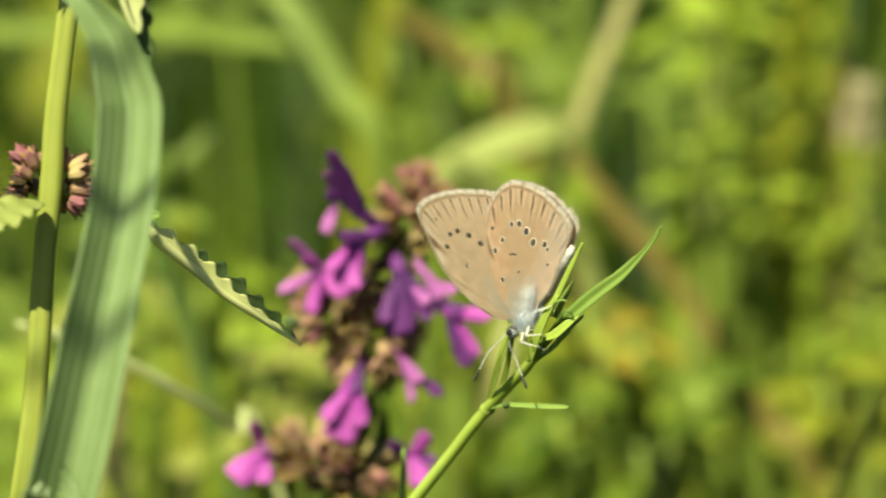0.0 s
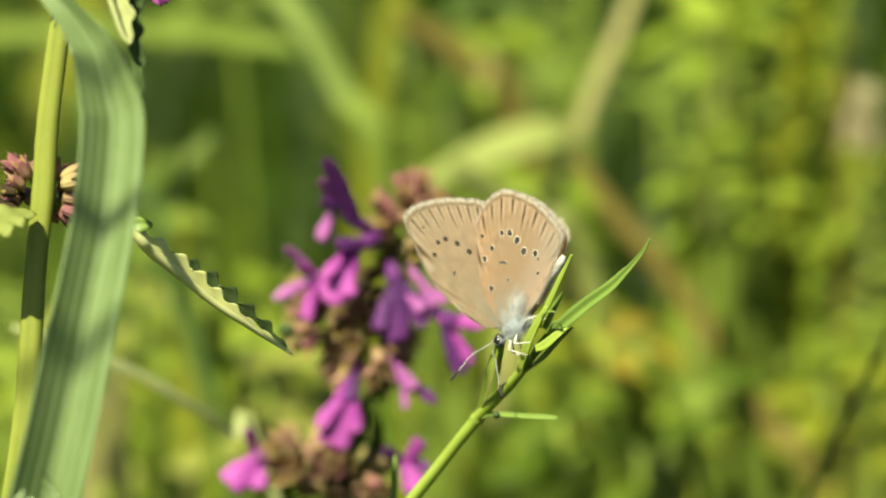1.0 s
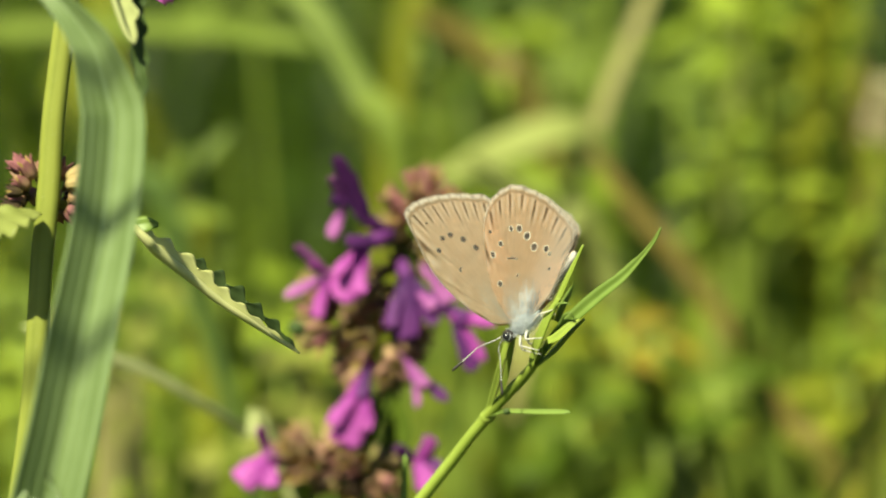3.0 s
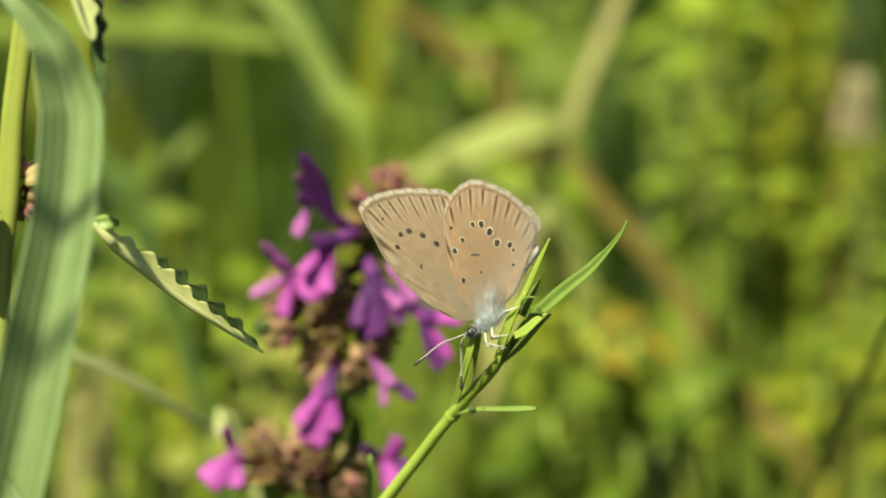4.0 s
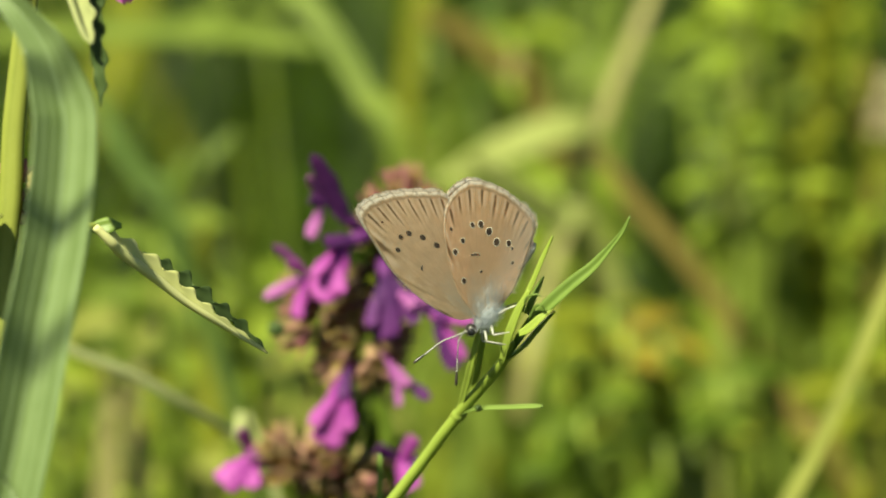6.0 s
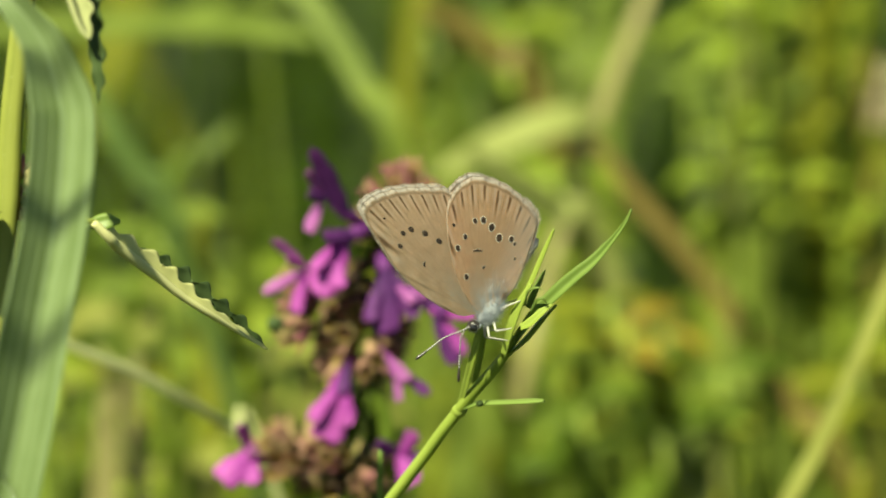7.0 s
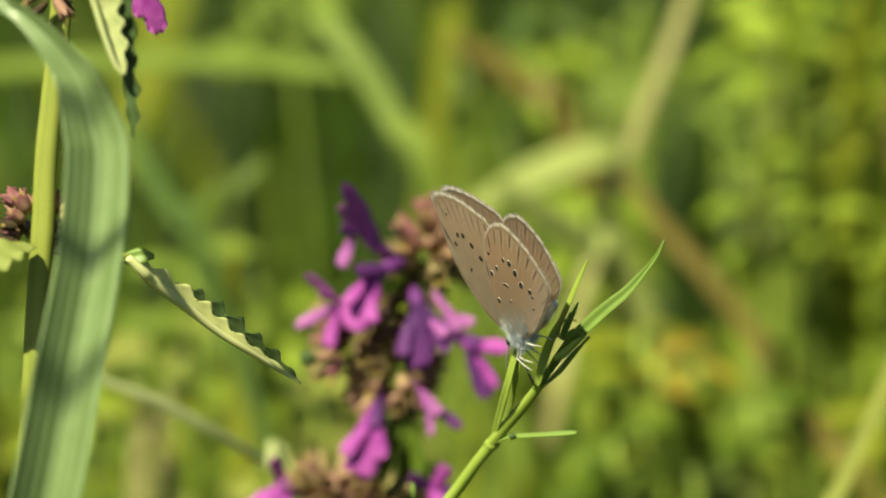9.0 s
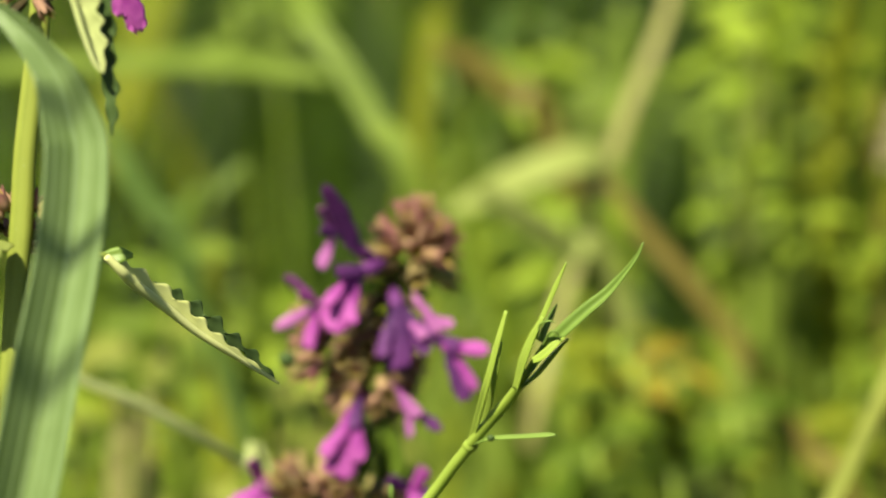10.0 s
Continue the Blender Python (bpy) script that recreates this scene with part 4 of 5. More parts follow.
def build_fruiting_spike():
    """The neighbouring betony: a yellow-green stem, an old whorl and toothed leaves."""
    rng = random.Random(8)
    o = thing("betony_stalk", (-64, -46, 0), "hairy yellow-green betony stalk with brown seed cups and toothed leaves", "plant", "betony plants")
    path = [(-64, -46, 0), (-56, -44, 150), (-48, -41.6, 262), (-45.1, -40.0, 280.2), (-43.5, -37.5, 292.0), (-42.5, -34.3, 306.8), (-41.8, -32.8, 313.8), (-41.3, -31.2, 321.5), (-40.3, -29.5, 329.8), (-39.6, -28.2, 336), (-38.6, -26.0, 352)]
    stem = part("stem", tube(bmesh.new(), under(o, path), (1.6, 1.5, 1.4, 1.4, 1.4, 1.3, 1.4, 1.35, 1.3, 1.25, 1.0), 80, 12, 0.14), stalk_green, o, "square hairy yellow-green stem")
    bm = bmesh.new()
    c = curve_points(under(o, path[3:]), 400)
    for q in c:
        for _ in range(2):
            d = Vector((rng.gauss(0, 1), rng.gauss(0, 1), -0.3)).normalized()
            a = q + d * 1.1
            s = d.cross(Vector((0, 0, 1))).normalized() * 0.025
            bm.faces.new([bm.verts.new(p / 1000) for p in (a + s, a - s, a + d * rng.uniform(0.3, 0.8) - Vector((0, 0, 0.25)))])
    part("fur", bm, toothed_pale, stem)
    ax = (0.08, 0.1, 1)
    whorl(o, (-42.0, -33.0, 314.2), ax, 60, 5.4, 4.4, tuple(SEED_CUP), rng, (-0.3, 0.9), (0.7, 1.0), clear=0.35)
    whorl(o, (-39.2, -27.6, 340.6), ax, 14, 4.2, 3.4, (CALYX["calyx_pink"], CALYX["calyx_pink"], CALYX["calyx_brown"]), rng, (-0.3, 0.8), (0.6, 0.85))
    whorl(o, (-40.0, -31.2, 338.6), (0.1, -0.3, -1), 4, 1.6, 1.2, (CALYX["calyx_dry_shaded"], CALYX["calyx_brown"]), rng, (0.2, 0.9), (0.6, 0.8))
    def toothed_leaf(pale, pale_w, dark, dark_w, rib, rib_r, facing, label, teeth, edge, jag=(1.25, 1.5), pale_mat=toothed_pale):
        """A leaf folded along its midrib: the pale half, coloured as lit, the dark half whose teeth stand out behind
        it, and the midrib.
        """
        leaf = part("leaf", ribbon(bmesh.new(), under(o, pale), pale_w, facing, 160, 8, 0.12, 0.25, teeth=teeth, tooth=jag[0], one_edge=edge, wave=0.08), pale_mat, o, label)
        # dark upper side, with the folded half's shade put into its green
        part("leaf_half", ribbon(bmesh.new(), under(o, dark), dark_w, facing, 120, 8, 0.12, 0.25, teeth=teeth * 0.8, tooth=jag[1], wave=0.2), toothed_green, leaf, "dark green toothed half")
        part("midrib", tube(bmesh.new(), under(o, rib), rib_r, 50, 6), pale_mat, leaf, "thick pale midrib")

    # sun that only grazes this leaf is made up in its colour
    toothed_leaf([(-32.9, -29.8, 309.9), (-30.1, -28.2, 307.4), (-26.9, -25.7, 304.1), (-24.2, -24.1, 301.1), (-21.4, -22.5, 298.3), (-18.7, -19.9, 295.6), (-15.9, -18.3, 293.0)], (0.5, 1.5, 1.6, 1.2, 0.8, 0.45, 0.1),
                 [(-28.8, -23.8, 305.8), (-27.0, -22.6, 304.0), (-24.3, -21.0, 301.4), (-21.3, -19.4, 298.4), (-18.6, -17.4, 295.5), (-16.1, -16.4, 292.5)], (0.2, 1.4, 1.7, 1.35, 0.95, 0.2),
                 [(-33.0, -31.3, 310.2), (-31.5, -30.6, 308.4), (-30.5, -29.3, 306.9), (-27.2, -26.8, 303.5), (-24.5, -25.2, 300.7), (-21.6, -23.6, 298.2), (-18.7, -21.0, 295.5), (-15.8, -19.3, 293.1)], (0.4, 0.62, 0.6, 0.5, 0.4, 0.28, 0.08), (-0.2, -0.75, 0.65), "long folded toothed leaf, pale underneath", 9, -1, pale_mat=toothed_sunlit)
    part("stalk", tube(bmesh.new(), under(o, [(-41.5, -32.0, 313.2), (-38.0, -31.4, 311.6), (-33.0, -30.3, 310.0)]), (0.6, 0.5, 0.4), 20, 6), stalk_green, o, "short green leaf stalk")
    part("leaf_fold", ribbon(bmesh.new(), under(o, [(-34.1, -29.4, 309.6), (-32.9, -29.3, 309.7), (-31.7, -29.3, 309.9), (-30.4, -29.2, 309.9)]), (0.6, 1.7, 1.9, 0.5), (0.3, -0.8, 0.5), 14, 5, 0.3, 0.25), needle_green, o, "bright green fold at the leaf base")
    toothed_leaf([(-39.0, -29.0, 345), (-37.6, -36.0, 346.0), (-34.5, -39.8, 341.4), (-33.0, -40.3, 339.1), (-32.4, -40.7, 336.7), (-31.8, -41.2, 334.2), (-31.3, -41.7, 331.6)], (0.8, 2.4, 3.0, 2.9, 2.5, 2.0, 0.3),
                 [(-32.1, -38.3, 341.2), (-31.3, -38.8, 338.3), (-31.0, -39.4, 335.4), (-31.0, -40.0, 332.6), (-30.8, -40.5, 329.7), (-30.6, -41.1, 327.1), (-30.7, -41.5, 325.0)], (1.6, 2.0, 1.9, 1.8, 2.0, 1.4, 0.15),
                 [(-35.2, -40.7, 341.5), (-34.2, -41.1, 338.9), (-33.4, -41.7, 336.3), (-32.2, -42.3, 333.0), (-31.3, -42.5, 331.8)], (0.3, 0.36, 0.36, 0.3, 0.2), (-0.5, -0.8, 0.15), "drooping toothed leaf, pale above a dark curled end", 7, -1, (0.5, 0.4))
    bm = ribbon(bmesh.new(), under(o, [(-42.5, -35.5, 312.4), (-44.4, -38.0, 312.6), (-46.1, -40.0, 312.1), (-47.7, -41.5, 311.6), (-48.7, -42.5, 310.9)]), (0.8, 3.2, 5.0, 4.8, 3.6, 0.8), (-0.25, -0.7, 0.66), 50, 10, 0.2, 0.35, teeth=5, tooth=0.25, wave=0.12)
    part("leaf", bm, pale_leaf, o, "small rounded toothed leaf")
    bloom(o, [(-37.0, -28.6, 341.6), (-33.6, -30.0, 342.0), (-30.4, -31.0, 340.6)], (0.5, 0.8, 1.1), magenta,
          (((-30.4, -31.4, 340.6), (-28.9, -31.8, 334.6), 2.5, magenta, -15), ((-30.2, -31.2, 340.4), (-30.7, -31.6, 336.2), 2.4, magenta, -15), ((-30.6, -31.0, 341.0), (-29.0, -31.4, 344.0), 2.4, magenta, 15)), "magenta flower hanging from the stalk")


build_fruiting_spike()


# ---- grass blades near the butterfly ----
def build_broad_blade():
    o = thing("meadow_grass", (-83.9, -58.9, 0), "broad bluish-green grass blade with long veins", "grass")
    pts = [(-83.9, -58.9, 0.0), (-63.7, -62.8, 106.8), (-48.7, -67.3, 235.4), (-39.9, -65.7, 284.1), (-39.0, -64.8, 288.3), (-37.1, -63.8, 296.3), (-35.5, -62.5, 304.1), (-34.4, -61.2, 309.5), (-33.3, -59.7, 315.0), (-32.6, -58.0, 320.4), (-32.3, -56.5, 325.9), (-32.8, -55.8, 328.5), (-34.0, -55.0, 332.7), (-35.2, -54.4, 334.8), (-36.7, -53.9, 336.7), (-38.3, -53.2, 338.3), (-39.9, -52.5, 339.7), (-42.6, -51.2, 341.8), (-49.1, -46.5, 350.8)]
    bm = ribbon(bmesh.new(), under(o, pts), (4.8, 5.9, 7.2, 7.3, 7.2, 7.0, 6.9, 6.6, 6.5, 6.5, 6.4, 6.0, 4.5, 3.6, 2.9, 2.3, 1.9, 1.5, 0.6), (0.08, -0.95, 0.28), 150, 24, 0.8, 0.35, ridge=0.03, ridges=7, twist=(0, 0, 0, 0, 0, 0, 0, 0, 0, 0, 0, 0, -4, -8, -12, -16, -19, -22, -24))
    part("blade", bm, blade_green, o)
    rib = [Vector(p) + Vector((0.0, 0.28, -0.1)) for p in pts]
    part("midrib", tube(bmesh.new(), under(o, rib), (0.6, 0.5, 0.4, 0.36, 0.34, 0.3, 0.2), 120, 8), needle_green, o, "pale raised midrib")
    return o


broad_blade = build_broad_blade()


def build_arching_blades():
    """Grass arching over from the side; its blades throw the bands of shade on the broad blade."""
    for x, y, z, w, far in ((-33.6, -59.2, 315.2, 1.7, 240), (-35.1, -61.8, 301.9, 1.9, 330), (-32.6, -55.7, 330.7, 1.4, 300)):
        c = Vector((x, y, z)) + TO_SUN * far
        o = thing("meadow_grass", (c.x - 120, c.y - 20, 0), "slim arching green grass blade", "grass", "meadow grasses")
        pts = [(c.x - 120, c.y - 20, 0), (c.x - 105, c.y - 12, 180), (c.x - 75, c.y - 5, c.z - 45), (c.x - 30, c.y, c.z - 12), (c.x, c.y, c.z), (c.x + 14, c.y, c.z + 4)]
        part("blade", ribbon(bmesh.new(), under(o, pts), (w, w, w, w, w, 0.2), (-0.3, -0.5, 0.8), 40, 4, 0.2, 0.3), needle_green, o)


build_arching_blades()


def slim_blade(foot, pts, widths, facing, material, label):
    o = thing("meadow_grass", foot, label, "grass", "meadow grasses")
    part("blade", ribbon(bmesh.new(), under(o, [foot, *pts]), widths, facing, 40, 6, 0.3, 0.3), material, o)
    return o


slim_blade((-12, 0, 0), [(-8, 2, 140), (-4.9, 3.6, 262), (-4.8, 4.6, 273.8)], (1.6, 1.4, 0.9, 0.1), (-0.3, -0.9, 0.2), needle_green, "slim upright grass tip")
sway_blade = slim_blade((-60, 53, 0), [(-32, 63.5, 66), (-4, 74, 126), (22, 86, 184), (40, 95.5, 222), (48.0, 99.4, 238.5), (53.0, 101.3, 247.4), (58.8, 103.8, 259.5), (63.8, 106.3, 270.8), (70, 109, 284), (78, 112, 302)], (1.2, 1.6, 2.0, 2.3, 2.6, 2.7, 2.7, 2.7, 2.6, 2.4, 0.8), (-0.5, -0.8, 0.3), olive, "yellow-green grass blade swaying in the wind")


# ---- the meadow behind ----
COLOUR_WORDS = {"fresh": "dark green", "lime": "lime green", "yellow": "yellow-green", "teal": "bluish green", "straw": "straw brown", "soft_green": "mid green",
                "straw_green": "pale straw", "pale_leaf": "pale green", "olive": "olive green", "rust": "rust brown", "toothed_pale": "pale green"}


def meadow_blade(material, width, pts):
    """A grass blade behind the flowers, rooted in the ground below its lower end."""
    low, high = (pts[0], pts[-1]) if pts[0][2] <= pts[-1][2] else (pts[-1], pts[0])
    line = list(pts) if pts[0][2] <= pts[-1][2] else list(pts)[::-1]
    way = (Vector(line[0]) - Vector(line[1])).normalized()
    level = 130 if abs(way.z) < 0.45 else 0
    foot = (low[0] + way.x * (60 + level), low[1] + 25 + level * 0.5, 0)
    bend = tuple((Vector(foot) * 0.35 + Vector(low) * 0.65) + Vector((way.x * (18 + level * 0.6), 0, 0)))
    o = thing("meadow_grass", foot, "long " + COLOUR_WORDS[material.name] + " grass blade standing in the meadow", "grass", "meadow grasses")
    bm = ribbon(bmesh.new(), under(o, [foot, bend, *line]), (width * 0.5, width * 0.8, *[width] * (len(line) - 1), width * 0.5), (-0.35, -0.8, 0.45), 40, 4, 0.2, 0.3)
    part("blade", bm, material, o)
    rib = [Vector(p) + Vector((0, 0.25, -0.15)) for p in (foot, bend, *line)]
    part("midrib", tube(bmesh.new(), under(o, rib), (width * 0.08, width * 0.08, width * 0.04), 30, 5), straw_green, o)


def meadow_herb(material, at_mm, size, count, rng):
    """A low leafy herb between the grasses: a thin stem with a few oval leaves."""
    x, y, z = at_mm
    o = thing("meadow_herb", (x + 12, y + 20, 0), "leafy " + COLOUR_WORDS[material.name] + " meadow herb with oval leaves", "plant", "meadow herbs")
    part("stem", tube(bmesh.new(), under(o, [(x + 12, y + 20, 0), (x + 8, y + 10, z * 0.5), (x, y, z)]), (1.4, 1.2, 0.8), 16, 6), stem_green, o)
    for k in range(count):
        a = k * 2.4 + rng.uniform(-0.5, 0.5)
        d = Vector((math.cos(a), math.sin(a) * 0.8, rng.uniform(-0.2, 0.5))).normalized()
        p = Vector((x, y, z - k * size * 0.3))
        q = [p, p + d * size * 0.5 + Vector((0, 0, size * 0.12)), p + d * size + Vector((0, 0, -size * 0.1)), p + d * size * 1.4 + Vector((0, 0, -size * 0.35))]
        part("leaf", ribbon(bmesh.new(), under(o, q), (size * 0.08, size * 0.42, size * 0.55, size * 0.4, size * 0.05), (-0.15, -0.45, 0.85), 14, 4, 0.15, 0.3), material, o)


def grass_stalk():
    """A tall pale stalk with one broad leaf that branches from it."""
    o = thing("grass_stalk", (-22, 320, 0), "tall pale grass stalk with a broad yellow-green leaf", "grass stalk")
    part("stem", ribbon(bmesh.new(), under(o, [(-22, 320, 0), (-12, 300, 110), (8, 283, 200), (15, 290, 229), (22, 296, 249), (29.5, 300, 269), (37, 304, 287), (44, 308, 312)]), (2.4, 2.6, 2.8, 3.0, 3.2, 3.2, 3.0, 2.6), (-0.3, -0.8, 0.5), 50, 6, 0.3, 0.8), straw_green, o, "pale straw-green stem")
    # direct sun on this leaf is put into its pale colour
    part("leaf", ribbon(bmesh.new(), under(o, [(24.1, 296.0, 257.9), (23.2, 292.0, 262.0), (16.5, 288.0, 261.9), (7.6, 284.0, 259.2), (0.0, 280.0, 256.2), (-6.6, 276.0, 254.0)]), (3, 6.8, 7.8, 7.4, 5.2, 0.8), (-0.1, -0.75, 0.65), 40, 6, 0.1, 0.4), pale_leaf, o, "broad bent pale green leaf")


grass_stalk()
meadow_blade(soft_green, 5.0, [(-36, 300, 296), (-33, 292, 290), (-26, 285, 282), (-19, 278, 271), (-12, 270, 259)])
meadow_blade(soft_green, 4.6, [(-137.3, 360.0, 265.7), (-110.5, 348.0, 271.8), (-87.2, 338.0, 274.8), (-69.6, 330.0, 276.3), (-52.2, 320.0, 277.3), (-40.0, 312.0, 277.3), (-28.2, 305.0, 276.2)])
meadow_blade(teal, 4.1, [(-68, 250, 277), (-64, 248, 268), (-58, 247, 259), (-54, 245, 253)])
meadow_blade(fresh, 3.7, [(-45, 280, 264), (-51, 278, 258), (-58, 275, 250)])
meadow_blade(soft_green, 5.3, [(-3, 320, 269), (-4, 325, 258), (-6, 330, 247)])
meadow_blade(straw, 5.2, [(-10, 345, 277), (-1, 347, 272), (7, 348, 265), (14, 350, 257)])
meadow_blade(teal, 8.0, [(9, 430, 280), (6, 440, 268), (3, 450, 257)])
meadow_blade(teal, 6.7, [(18, 440, 277), (16, 450, 265), (12, 460, 254)])
meadow_blade(fresh, 5.3, [(19, 420, 268), (17, 430, 254), (15, 440, 242)])
meadow_blade(straw, 3.7, [(25, 281, 260), (33, 279, 249), (41, 277, 240), (53, 276, 224), (65, 274, 206), (72, 272, 198)])
meadow_blade(pale_leaf, 4.7, [(1, 235, 267), (10, 240, 260), (18, 245, 253), (26, 250, 245)])
meadow_blade(lime, 5.0, [(56, 300, 265), (54, 313, 254), (52, 327, 241), (51, 340, 224)])
meadow_blade(yellow, 5.4, [(74, 330, 285), (74, 340, 268), (74, 350, 251), (76, 360, 232)])
meadow_blade(lime, 6.9, [(64, 360, 288), (63, 375, 275), (61, 390, 262)])
meadow_blade(teal, 6.2, [(62, 370, 266), (61, 385, 251), (58, 400, 237)])
meadow_blade(soft_green, 5.0, [(67, 310, 247), (67, 325, 233), (65, 340, 216)])
meadow_blade(fresh, 4.0, [(48, 280, 242), (46, 295, 228), (43, 310, 211)])
meadow_blade(soft_green, 4.6, [(66, 330, 265), (65, 355, 248), (64, 380, 228)])
meadow_blade(lime, 3.4, [(80, 300, 258), (79, 315, 241), (77, 330, 221)])
meadow_blade(soft_green, 4.6, [(52, 250, 235), (55, 260, 222), (60, 270, 207)])
meadow_blade(fresh, 6.0, [(21, 238, 228), (22, 244, 219), (20, 250, 208)])
meadow_blade(yellow, 5.8, [(37, 245, 225), (37, 252, 213), (34, 260, 201)])
meadow_blade(soft_green, 5.5, [(48, 262, 211), (47, 271, 200), (46, 280, 190)])
meadow_blade(straw_green, 4.1, [(-62, 200, 239), (-61, 208, 228), (-63, 215, 214)])
meadow_blade(straw_green, 3.3, [(-56, 205, 236), (-59, 212, 225), (-59, 220, 212)])
meadow_blade(fresh, 6.3, [(-51, 230, 225), (-54, 240, 213), (-55, 250, 200)])
meadow_blade(yellow, 5.4, [(-47, 240, 255), (-49, 248, 245), (-49, 255, 232)])
meadow_blade(fresh, 4.8, [(-38, 250, 253), (-40, 258, 242), (-43, 265, 230)])
meadow_blade(lime, 5.1, [(-41, 230, 235), (-39, 240, 225), (-42, 250, 213)])
meadow_blade(soft_green, 4.3, [(-29, 260, 242), (-30, 270, 226), (-32, 280, 210)])
meadow_blade(fresh, 4.7, [(0, 270, 224), (-1, 278, 210), (1, 285, 194)])
meadow_blade(fresh, 4.0, [(8, 260, 237), (6, 270, 221), (7, 280, 203)])
meadow_blade(fresh, 5.6, [(18, 300, 190), (15, 310, 198), (17, 320, 206)])
meadow_blade(yellow, 6.3, [(-8, 390, 284), (-10, 400, 274), (-14, 410, 263)])
meadow_blade(fresh, 5.2, [(-97, 330, 274), (-95, 340, 261), (-91, 350, 247)])
meadow_blade(lime, 4.6, [(63.8, 330.0, 297.0), (61.7, 335.0, 282.3), (59.1, 342.0, 268.1), (57.7, 350.0, 257.1)])
meadow_blade(yellow, 4.4, [(75.6, 325.0, 295.2), (74.7, 330.0, 278.2), (74.0, 338.0, 261.4), (72.7, 346.0, 243.0)])
meadow_blade(lime, 3.6, [(83.8, 335.0, 291.5), (81.7, 340.0, 275.4), (81.4, 348.0, 260.9)])
meadow_blade(soft_green, 4.0, [(70.1, 352.0, 291.8), (69.7, 358.0, 274.0), (67.5, 364.0, 255.8)])
meadow_blade(pale_leaf, 2.6, [(56.2, 338.0, 279.5), (58.3, 342.0, 265.7), (56.9, 348.0, 253.8)])
meadow_blade(straw, 3.0, [(82.2, 330.0, 269.9), (81.8, 333.0, 259.8), (83.2, 338.0, 246.9)])
meadow_blade(toothed_pale, 1.4, [(-57.0, 58.5, 277.5), (-51.5, 62.4, 274.8), (-46.4, 65.9, 271.6), (-41.3, 69.5, 268.4), (-36.2, 73.0, 264.3), (-32.1, 76.5, 260.6), (-28.5, 79.9, 256.6), (-24.9, 83.2, 252.4)])


# hollows where nothing grows between the herbs: bearing, rise, size
CLEARINGS = ((-0.058, 0.033, 0.017), (0.062, 0.024, 0.017), (0.054, 0.012, 0.014), (0.048, -0.011, 0.009), (0.067, -0.05, 0.011), (0.024, -0.039, 0.009),
             (0.045, -0.040, 0.008), (0.046, 0.014, 0.012), (-0.08, 0.031, 0.011), (-0.10, -0.02, 0.011), (0.109, 0.058, 0.011), (0.054, 0.058, 0.010), (-0.10, 0.035, 0.012))


def in_hollow(across, rise, k=1.0):
    return any(math.hypot(across - a, (rise - b) * 1.3) < size * k for a, b, size in CLEARINGS)


def stand(seed, count, far, across, top, widths, lean, materials):
    """A loose stand of tall grass: blades that rise from the ground to a height given as a rise over the line of sight."""
    rng = random.Random(seed)
    made = 0
    while made < count:
        y = rng.uniform(*far)
        d = y + 410
        x = rng.uniform(*across) * d
        if noise.noise((x * 0.035, y * 0.01, seed)) < rng.uniform(-0.35, 0.15):
            continue
        h = 389 + (rng.uniform(*top) - 0.213) * d
        k, bow = rng.uniform(*lean), rng.uniform(-0.2, 0.25)
        line = [(x + h * (k * f + bow * f * f), y + 12 * f, h * f) for f in (0.25, 0.5, 0.75, 0.9, 1.0)]
        if any(in_hollow(q[0] / d, (q[2] - 389) / d + 0.213) for q in line):
            continue
        made += 1
        meadow_blade(rng.choice(materials), rng.uniform(*widths), line)


stand(5, 12, (330, 520), (0.02, 0.16), (-0.04, 0.06), (1.6, 4.2), (-0.4, 0.5), (fresh, fresh, soft_green, straw, fresh))
stand(7, 14, (380, 520), (0.01, 0.17), (0.02, 0.1), (1.8, 5.0), (-0.1, 0.4), (lime, yellow, teal, fresh, soft_green))
stand(21, 30, (800, 1400), (-0.2, 0.2), (0.03, 0.1), (7.0, 16.0), (-0.8, 0.8), (soft_green, lime, fresh, teal, yellow))
stand(9, 14, (360, 560), (-0.17, 0.02), (-0.06, 0.015), (2.2, 5.0), (-0.25, 0.3), (fresh, fresh, lime, yellow))
stand(17, 20, (300, 400), (-0.13, -0.03), (-0.05, -0.005), (3.0, 6.0), (-0.2, 0.3), (lime, soft_green, yellow, soft_green))
stand(19, 14, (235, 300), (-0.065, 0.0), (-0.07, -0.02), (2.5, 4.5), (-0.3, 0.3), (lime, soft_green, yellow))
stand(13, 22, (250, 340), (-0.14, 0.15), (-0.075, -0.035), (2.0, 4.2), (-0.35, 0.4), (fresh, soft_green, lime, yellow))


